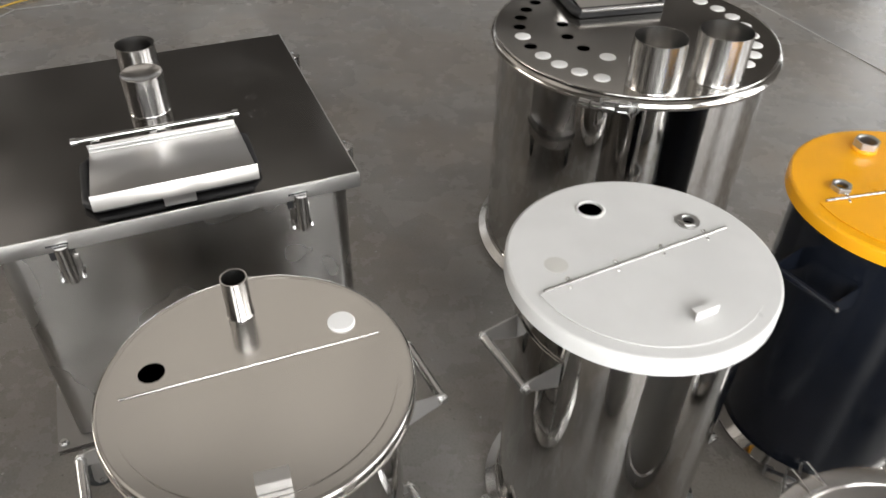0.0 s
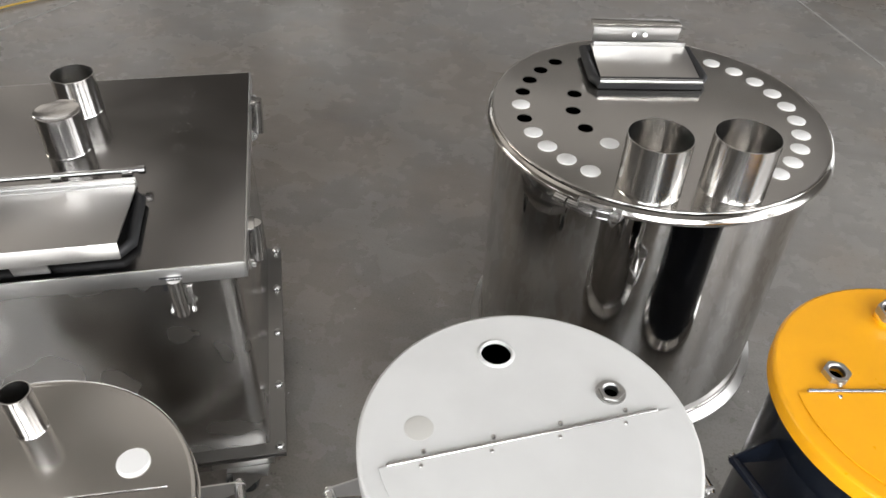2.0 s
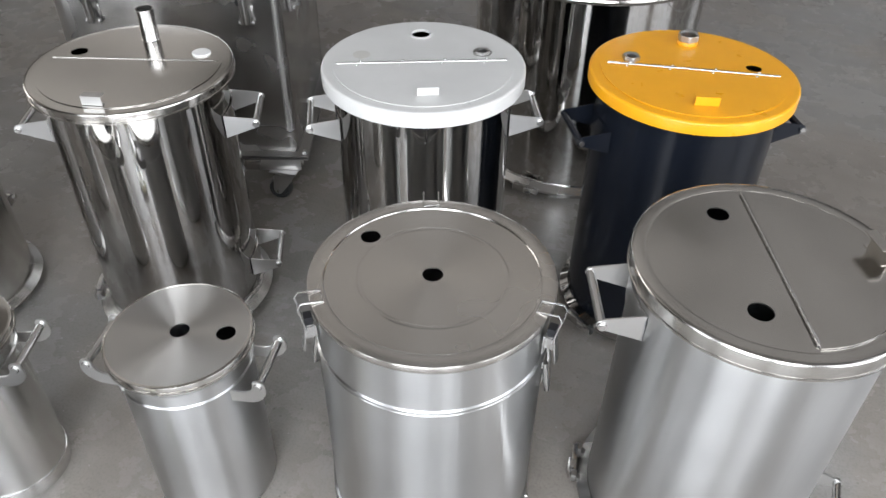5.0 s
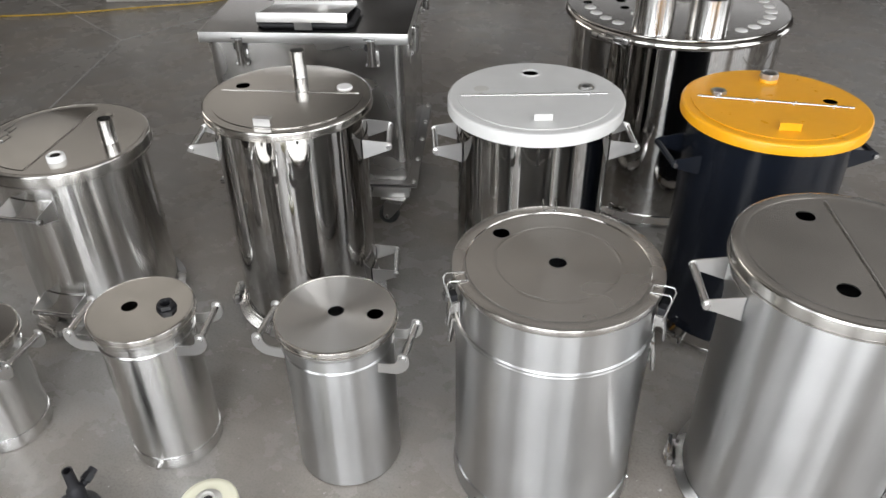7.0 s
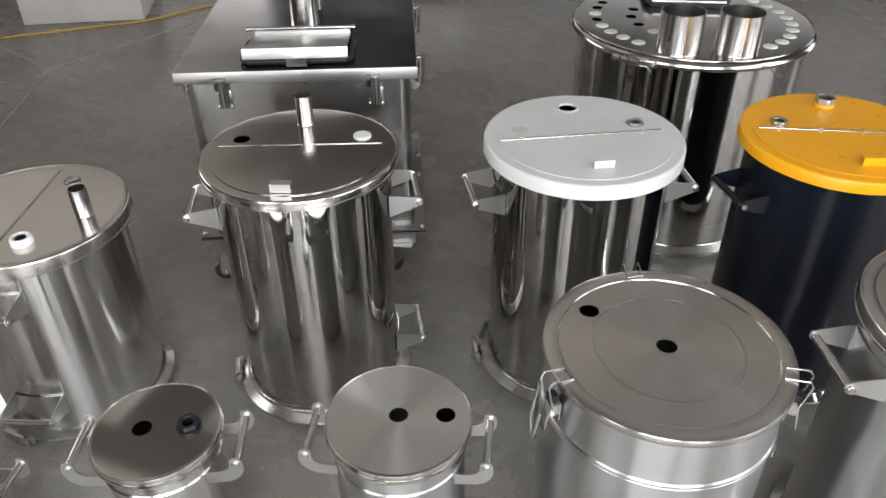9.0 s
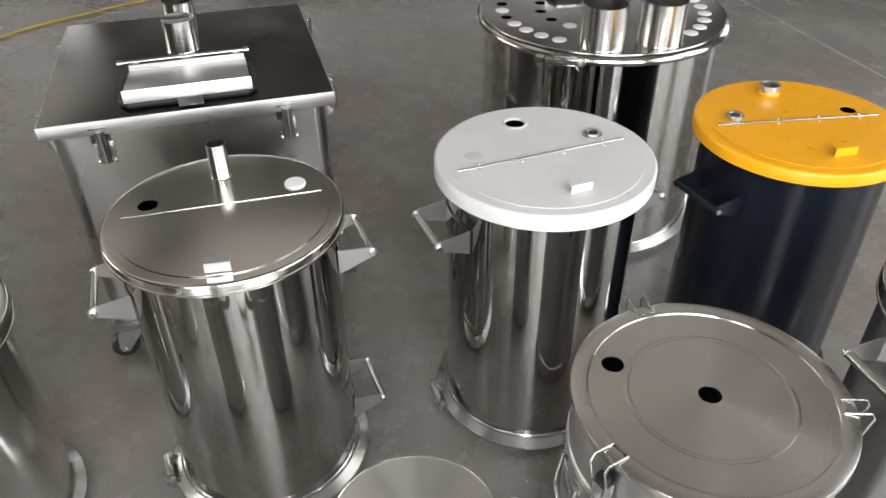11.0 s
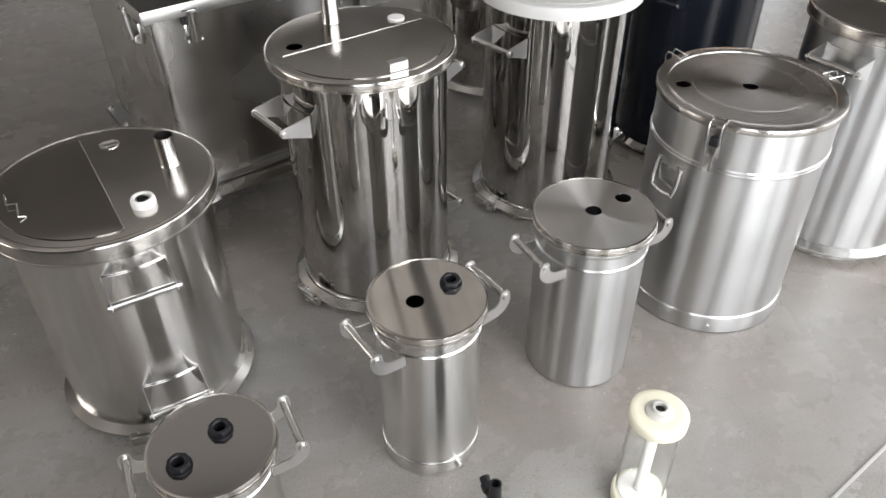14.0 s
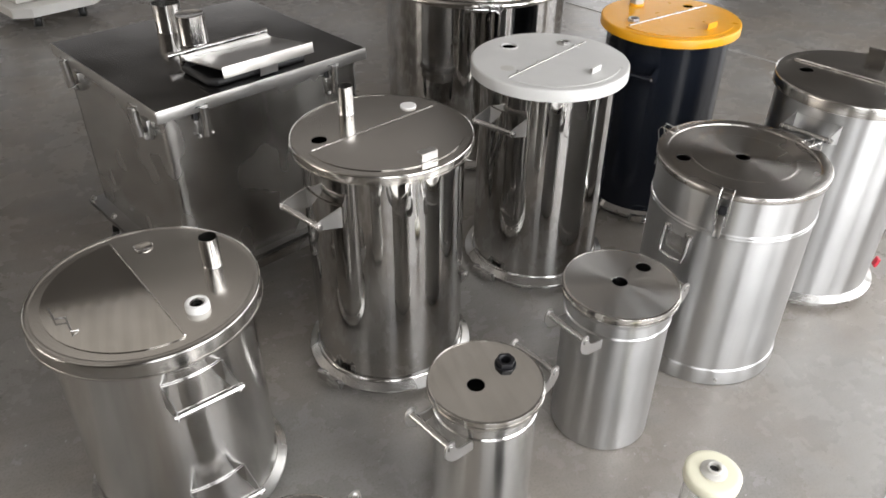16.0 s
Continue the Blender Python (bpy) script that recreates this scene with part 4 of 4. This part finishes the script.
# ---- square wheeled hopper ----
def caster(parent, x, y, steer, deck=0.107):
    """A swivel caster: top plate, swivel head, two raked fork cheeks, axle and a dark wheel."""
    m = pose(x, y, 0, 0, 0, steer)
    r, trail = 0.034, 0.026
    bm = bmesh.new()
    add_box(bm, 0.080, 0.075, 0.005, m @ pose(0, 0, deck - 0.0005), 0.001)
    add_lathe(bm, [(0.030, deck - 0.003), (0.031, deck - 0.012), (0.026, deck - 0.019), (0, deck - 0.020)], 28, (x, y, 0))
    add_box(bm, 0.056, 0.046, 0.004, m @ pose(0.004, 0, deck - 0.022), 0.001)
    for s in (-1, 1):
        cheek = [(-0.022, deck - 0.020), (0.032, deck - 0.020), (0.036, deck - 0.030), (trail + 0.014, r + 0.004), (trail + 0.008, r - 0.010), (trail - 0.006, r - 0.011), (trail - 0.014, r - 0.002), (-0.018, deck - 0.036)]
        add_prism(bm, cheek, m @ pose(0, s * 0.0215 + 0.0012, 0, 90, 0, 0), 0.0024)
    fork = part("caster", bm, ZINC, parent, "swivel caster with dark tyre")
    bm = bmesh.new()
    add_lathe(bm, [(0.008, -0.014), (r * 0.55, -0.014), (r * 0.6, -0.012), (r * 0.7, -0.012), (r * 0.74, -0.015), (r - 0.004, -0.015), (r - 0.0008, -0.010), (r - 0.0003, 0), (r - 0.0008, 0.010), (r - 0.004, 0.015),
                   (r * 0.74, 0.015), (r * 0.7, 0.012), (r * 0.6, 0.012), (r * 0.55, 0.014), (0.008, 0.014)], 36, close=True)
    bmesh.ops.transform(bm, matrix=m @ pose(trail, 0, r, 90, 0, 0), verts=bm.verts)
    part("wheel", bm, CASTER, fork)
    bm = bmesh.new()
    add_sweep(bm, [m @ Vector((trail, -0.027, r)), m @ Vector((trail, 0.027, r))], 0.0045, 10)
    part("axle", bm, BRIGHT, fork, "bright axle bolt")
    return fork


def box_latch(parent, m, material, strap=None):
    """A draw latch under the lid's edge: back plate with two riveted cheeks, a tubular lever and a hook strap."""
    bm = bmesh.new()
    add_box(bm, 0.036, 0.010, 0.050, m @ pose(0, 0.0020, -0.048), 0.001)
    for s in (-1, 1):
        add_prism(bm, [(0.002, -0.048), (0.013, -0.053), (0.017, -0.061), (0.014, -0.068), (0.002, -0.072)], m @ pose(s * 0.0155 + 0.001, 0, 0, 90, 0, -90), 0.002)
    latch = part("draw_latch", bm, material, parent, "galvanised draw latch")
    b = bmesh.new()
    add_sweep(b, [m @ Vector((0, -0.0215, 0.014)), m @ Vector((0, -0.0205, -0.020)), m @ Vector((0, -0.0175, -0.060))], 0.0115, 16)
    part("lever", b, material, latch, "tubular pressed lever")
    b = bmesh.new()
    add_box(b, 0.034, 0.020, 0.0035, m @ pose(-0.004, -0.012, 0.0165), 0.001)
    add_box(b, 0.010, 0.0035, 0.030, m @ pose(-0.017, -0.007, -0.006), 0.001)
    part("hook", b, strap or RUBBER, latch, "hook strap behind the lever")
    for s in (-1, 1):
        b = bmesh.new()
        add_sweep(b, [m @ Vector((s * 0.016, -0.012, -0.061)), m @ Vector((s * 0.0190, -0.012, -0.061))], 0.0036, 10)
        part("rivet", b, ZINC, latch)
    return latch


def dented_box(bm, half, z0, z1, deep=0.0026):
    """A square sheet body with folded corners whose sides bulge and dip slightly."""
    side, levels, fold = 26, 22, 0.005
    ring = []
    for k in range(4):
        turn = radians(90 * k)
        for i in range(side + 1):
            u = (half - fold) * (2 * i / side - 1)
            ring.append((turn, u, k))
    rows = []
    for j in range(levels + 1):
        f = j / levels
        z = z0 + (z1 - z0) * f
        row = []
        for turn, u, k in ring:
            fade = (1 - (u / (half - fold)) ** 2) ** 0.5 * math.sin(math.pi * f) ** 0.5 if 0 < f < 1 else 0.0
            w = math.sin(9.0 * u + 1.7 * k + 0.6 * math.sin(6 * z)) * math.sin(6.5 * z + 0.8 * k) + 0.6 * math.sin(19 * u - 4 * z + k) + 0.5 * math.sin(31 * u + 9 * z * math.cos(k + 1.0)) * math.cos(11 * z + k)
            out = half + deep * fade * w
            row.append(bm.verts.new((u * math.cos(turn) + out * math.sin(turn), u * math.sin(turn) - out * math.cos(turn), z)))
        rows.append(row)
    n = len(ring)
    for a, b in zip(rows, rows[1:]):
        for i in range(n):
            bm.faces.new((a[i], a[(i + 1) % n], b[(i + 1) % n], b[i]))
    bm.faces.new(rows[0][::-1])
    bm.faces.new(rows[-1])


def wheeled_hopper():
    t = thing("wheeled_hopper", -0.527, 1.257, "square sheet-steel hopper on casters with flat latched lid", "hopper", HOPPERS, 23.6)
    half, top = 0.298, 0.652
    bm = bmesh.new()
    b = half - 0.018
    z0 = 0.172
    dented_box(bm, b, z0, top - 0.006)
    part("body", bm, SHEET, t, "mottled mill-finish sheet body", sharp=50)
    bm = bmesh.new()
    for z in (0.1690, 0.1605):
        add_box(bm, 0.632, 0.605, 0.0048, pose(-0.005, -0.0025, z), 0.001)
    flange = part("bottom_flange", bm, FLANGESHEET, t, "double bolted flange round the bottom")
    for x in (-0.309, 0.300):
        for y in (-0.290, -0.140, 0.008, 0.150, 0.288):
            q = bmesh.new()
            add_lathe(q, [(0.0085, 0.1712), (0.0085, 0.1765), (0.0065, 0.1785), (0, 0.1785)], 6, (x, y, 0))
            add_lathe(q, [(0.0045, 0.1785), (0.0045, 0.1825), (0, 0.183)], 8, (x, y, 0))
            part("bolt", q, ZINC, flange)
    bm = bmesh.new()
    for s in (-1, 1):
        add_box(bm, 2 * half - 0.030, 0.004, 0.048, pose(0, s * (half - 0.017), 0.1340), 0.001)
        add_box(bm, 0.004, 2 * half - 0.040, 0.048, pose(s * (half - 0.017), 0, 0.1340), 0.001)
        add_box(bm, 2 * half - 0.040, 0.060, 0.004, pose(0, s * (half - 0.050), 0.1120), 0.001)
    part("base_frame", bm, SHEET, t, "folded base frame")
    # lid with pipes and hatch
    ports = [(-0.010, 0.052, 0.036), (-0.010, 0.186, 0.036)]
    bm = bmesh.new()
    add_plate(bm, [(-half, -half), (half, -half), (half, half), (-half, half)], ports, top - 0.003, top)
    lid = part("lid", bm, DARKSHEET, t, "flat sheet lid with dark reflections put into its colour")
    for sx, sy, x, y in ((2 * half, 0.003, 0, -half - 0.0016), (2 * half, 0.003, 0, half + 0.0016), (0.003, 2 * half + 0.006, -half - 0.0016, 0), (0.003, 2 * half + 0.006, half + 0.0016, 0)):
        bm = bmesh.new()
        add_box(bm, sx, sy, 0.030, pose(x, y, top - 0.0155), 0.001)
        part("lid_skirt", bm, CUTSHEET, lid, "bright folded lid edge")
    pipe_stub("pipe_stub", lid, ports[0][0], ports[0][1], top, 0.727, 0.0385, PIPESTEEL, "capped polished pipe stub", cap=True)
    pipe_stub("pipe_stub", lid, ports[1][0], ports[1][1], top, 0.727, 0.0385, PIPESTEEL, "open polished pipe stub")
    rng = random.Random(4)
    for i in range(3):
        for k in range(7):
            x, y = 0.179 + 0.016 * math.cos(k * 0.9) + rng.uniform(-0.002, 0.002), (0.226, 0.096, -0.042)[i] + 0.016 * math.sin(k * 0.9)
            bm = bmesh.new()
            add_lathe(bm, [(0.0025, top), (0.0018, top + 0.0004), (0, top + 0.0005)], 10, (x, y, 0))
            part("weld_mark", bm, DARKSHEET, lid)
    for i in range(2):
        for k in range(6):
            x, y = 0.179 + 0.009 * math.cos(k * 1.05), (0.160, 0.028)[i] + 0.009 * math.sin(k * 1.05)
            bm = bmesh.new()
            add_lathe(bm, [(0.0023, top), (0.0016, top + 0.0003), (0, top + 0.0004)], 10, (x, y, 0))
            part("weld_mark", bm, DARKSHEET, lid)
    # filler hatch
    bm = bmesh.new()
    add_sweep(bm, [(-0.122, -0.262, top + 0.010), (0.122, -0.262, top + 0.010), (0.134, -0.245, top + 0.010), (0.134, -0.135, top + 0.010), (0.120, -0.118, top + 0.010), (-0.120, -0.118, top + 0.010), (-0.134, -0.135, top + 0.010), (-0.134, -0.245, top + 0.010)], 0.0095, 10, True)
    add_box(bm, 0.25, 0.13, 0.008, pose(0, -0.19, top + 0.005))
    part("hatch_seal", bm, RUBBER, lid, "black rubber hatch seal")
    bm = bmesh.new()
    add_box(bm, 0.252, 0.202, 0.003, pose(0.003, -0.2015, top + 0.036, -9, 0, 0), 0.001)
    add_box(bm, 0.252, 0.003, 0.014, pose(0.001, -0.101, top + 0.0240), 0.001)
    flap = part("hatch_plate", bm, HATCHSTEEL, lid, "steel hatch plate with folded edges")
    bm = bmesh.new()
    add_box(bm, 0.256, 0.003, 0.027, pose(0.004, -0.3025, top + 0.0440, -7, 0, 0), 0.001)
    part("front_flange", bm, HATCHSTEEL, flap, "bright folded front flange")
    bm = bmesh.new()
    add_box(bm, 0.250, 0.015, 0.0030, pose(0.002, -0.1105, top + 0.0240, -9, 0, 0), 0.001)
    add_box(bm, 0.248, 0.007, 0.0035, pose(0.002, -0.1050, top + 0.0265, -9, 0, 0), 0.001)
    part("back_lip", bm, CUTSHEET, flap, "stepped lip folded along the back edge")
    bm = bmesh.new()
    add_box(bm, 0.050, 0.003, 0.030, pose(0.004, -0.2955, top + 0.0210, 12, 0, 0), 0.001)
    part("pull_tab", bm, CUTSHEET, flap)
    bm = bmesh.new()
    add_sweep(bm, [(-0.147, -0.076, top + 0.028), (0.136, -0.076, top + 0.028)], 0.0048, 12)
    for x in (-0.145, 0.134):
        add_sweep(bm, [(x - 0.005, -0.076, top + 0.028), (x + 0.005, -0.076, top + 0.028)], 0.0075, 12)
    for x in (-0.110, 0.0, 0.110):
        add_box(bm, 0.016, 0.012, 0.026, pose(x, -0.078, top + 0.0135), 0.001)
    part("hinge_rod", bm, BRIGHT, flap, "round hinge rod with end collars")
    for x in (-0.186, 0.194):
        box_latch(t, pose(x, -b, top - 0.034), SATIN)
    for y in (-0.190, 0.208):
        box_latch(t, pose(b + 0.009, y, top - 0.028, 0, 0, 90), SATIN, BRIGHT)
        box_latch(t, pose(-b - 0.006, y, top - 0.034, 0, 0, -90), SATIN, BRIGHT)
    for x in (-1, 1):
        for y in (-1, 1):
            caster(t, x * 0.245 - 0.008, y * 0.25 - 0.012, (186 if x < 0 else 168) if y < 0 else 186)
    return t


wheeled_hopper()


# ---- small things in front ----
def sight_glass_filter():
    t = thing("sight_glass_filter", 0.157, -0.148, "clear acrylic cylinder between cream nylon caps on the floor", "filter")
    for name, z in (("base_cap", 0.001), ("top_cap", 0.230)):
        bm = bmesh.new()
        add_lathe(bm, [(0, z), (0.0485, z), (0.0515, z + 0.003), (0.0515, z + 0.022), (0.0485, z + 0.0255), (0.040, z + 0.0255), (0, z + 0.0255)], 64)
        part(name, bm, CREAM, t, "cream nylon end cap", sharp=50)
    bm = bmesh.new()
    add_lathe(bm, [(0.0455, 0.0268), (0.0455, 0.2292), (0.0425, 0.2292), (0.0425, 0.0268)], 64, close=True)
    tube = part("clear_tube", bm, ACRYLIC, t, "clear acrylic tube", sharp=50)
    tube.visible_shadow = False
    bm = bmesh.new()
    add_lathe(bm, [(0.040, 0.0270), (0.040, 0.0300), (0, 0.0310)], 48)
    part("filter_disc", bm, TUBEWHITE, t, "white filter disc")
    bm = bmesh.new()
    add_lathe(bm, [(0.0105, 0.0312), (0.0105, 0.229)], 32)
    part("suction_tube", bm, TUBEWHITE, t, "white plastic suction tube")
    bm = bmesh.new()
    add_lathe(bm, [(0.0245, 0.2557), (0.0245, 0.2575), (0.0215, 0.2600), (0.0145, 0.2615), (0.0138, 0.2665), (0.0120, 0.2675), (0.0095, 0.2665), (0.0095, 0.256)], 48)
    part("port_fitting", bm, GREYDISC, t, "round grey port fitting")
    bm = bmesh.new()
    add_lathe(bm, [(0.0094, 0.2570), (0.0094, 0.2590), (0, 0.2590)], 24)
    part("port_seal", bm, RUBBER, t, "black seal inside the port")
    bm = bmesh.new()
    add_sweep(bm, [(0.0, -0.0515, 0.012), (0.001, -0.066, 0.012)], 0.005, 12)
    fit = part("push_fitting", bm, BLACKPLASTIC, t, "black push fitting")
    bm = bmesh.new()
    add_sweep(bm, [(0.001, -0.066, 0.012), (0.002, -0.074, 0.012)], 0.0055, 12)
    part("hose_collar", bm, BLUETUBE, fit, "blue release collar")
    return t


def powder_pump():
    t = thing("powder_pump", -0.150, -0.218, "black plastic round pump body with upright nozzle", "pump")
    bm = bmesh.new()
    add_lathe(bm, [(0, 0.001), (0.051, 0.001), (0.053, 0.004), (0.053, 0.112), (0.049, 0.124), (0.040, 0.132), (0.024, 0.136), (0, 0.137)], 48)
    part("body", bm, BLACKPLASTIC, t, sharp=50)
    bm = bmesh.new()
    add_lathe(bm, [(0.0165, 0.134), (0.0165, 0.168), (0.0125, 0.175), (0.0105, 0.179), (0.0100, 0.222), (0.0072, 0.222), (0.0070, 0.174), (0, 0.174)], 32, (0.0, 0.018, 0))
    part("nozzle", bm, BLACKPLASTIC, t, "upright tapered black nozzle", sharp=50)
    bm = bmesh.new()
    add_sweep(bm, [(0.0, 0.020, 0.160), (-0.002, 0.046, 0.166)], 0.008, 14)
    add_sweep(bm, [(-0.002, 0.042, 0.165), (-0.003, 0.056, 0.168)], 0.0115, 6)
    add_sweep(bm, [(-0.003, 0.054, 0.168), (-0.004, 0.068, 0.171)], 0.0090, 14)
    part("elbow_fitting", bm, BLACKPLASTIC, t, "black push-in elbow fitting")
    return t


sight_glass_filter()
powder_pump()


# ---- far things ----
def plaster_block():
    t = thing("white_crate", -2.803, 2.762, "low white painted crate standing on the floor", "crate", "", 27.9)
    bm = bmesh.new()
    add_box(bm, 0.63, 0.42, 0.30, pose(0, 0, 0.151), 0.006)
    part("body", bm, PLASTER, t, sharp=50)
    bm = bmesh.new()
    add_box(bm, 0.65, 0.44, 0.016, pose(0, 0, 0.310), 0.003)
    part("top_board", bm, PLASTER, t, sharp=50)
    return t


def white_cart():
    t = thing("white_cart", -1.105, 3.675, "white metal trolley on small dark casters", "trolley", "", 26.6)
    outline = [(-0.160, 0.0), (0.160, 0.0), (0.245, 0.056), (0.245, 0.420), (0.160, 0.476), (-0.160, 0.476), (-0.245, 0.420), (-0.245, 0.056)]
    bm = bmesh.new()
    add_prism(bm, outline, pose(0, 0, 0.080), 0.045)
    deck = part("deck", bm, CARTWHITE, t, "white octagonal deck", sharp=20)
    bm = bmesh.new()
    add_sweep(bm, [(x * 0.985, 0.003 + y * 0.985, 0.126) for x, y in outline], 0.006, 8, True)
    part("deck_rim", bm, CARTWHITE, deck, sharp=60)
    bm = bmesh.new()
    add_box(bm, 0.38, 0.32, 0.34, pose(0.0, 0.275, 0.300), 0.008)
    part("cabinet", bm, CARTWHITE, t, sharp=50)
    for x in (-0.122, 0.122):
        for y in (0.085, 0.391):
            caster(t, x, y, 60, -0.0165)
    return t


def yellow_cable(points):
    bm = bmesh.new()
    pts = [Vector((x, y, 0.008)) for x, y in points]
    fine = []
    for i in range(len(pts) - 1):
        a, b, c, d = pts[max(0, i - 1)], pts[i], pts[i + 1], pts[min(len(pts) - 1, i + 2)]
        for k in range(8):
            u = k / 8
            fine.append(0.5 * ((2 * b) + (c - a) * u + (2 * a - 5 * b + 4 * c - d) * u * u + (3 * b - a - 3 * c + d) * u ** 3))
    fine.append(pts[-1])
    add_sweep(bm, fine, 0.005, 8)
    ob = part("floor_cable", bm, CABLE, None)
    return tagged(ob, "yellow power cable lying loose on the concrete floor", "cable")


plaster_block()
white_cart()
yellow_cable([(-3.9, 1.62), (-3.28, 1.98), (-3.0, 2.17), (-2.69, 2.44), (-2.40, 2.70), (-2.24, 3.0), (-2.13, 3.15), (-2.02, 3.28), (-1.92, 3.40), (-1.5, 3.8)])
yellow_cable([(1.35, 4.75), (1.66, 4.37), (2.05, 4.22), (2.8, 4.15)])
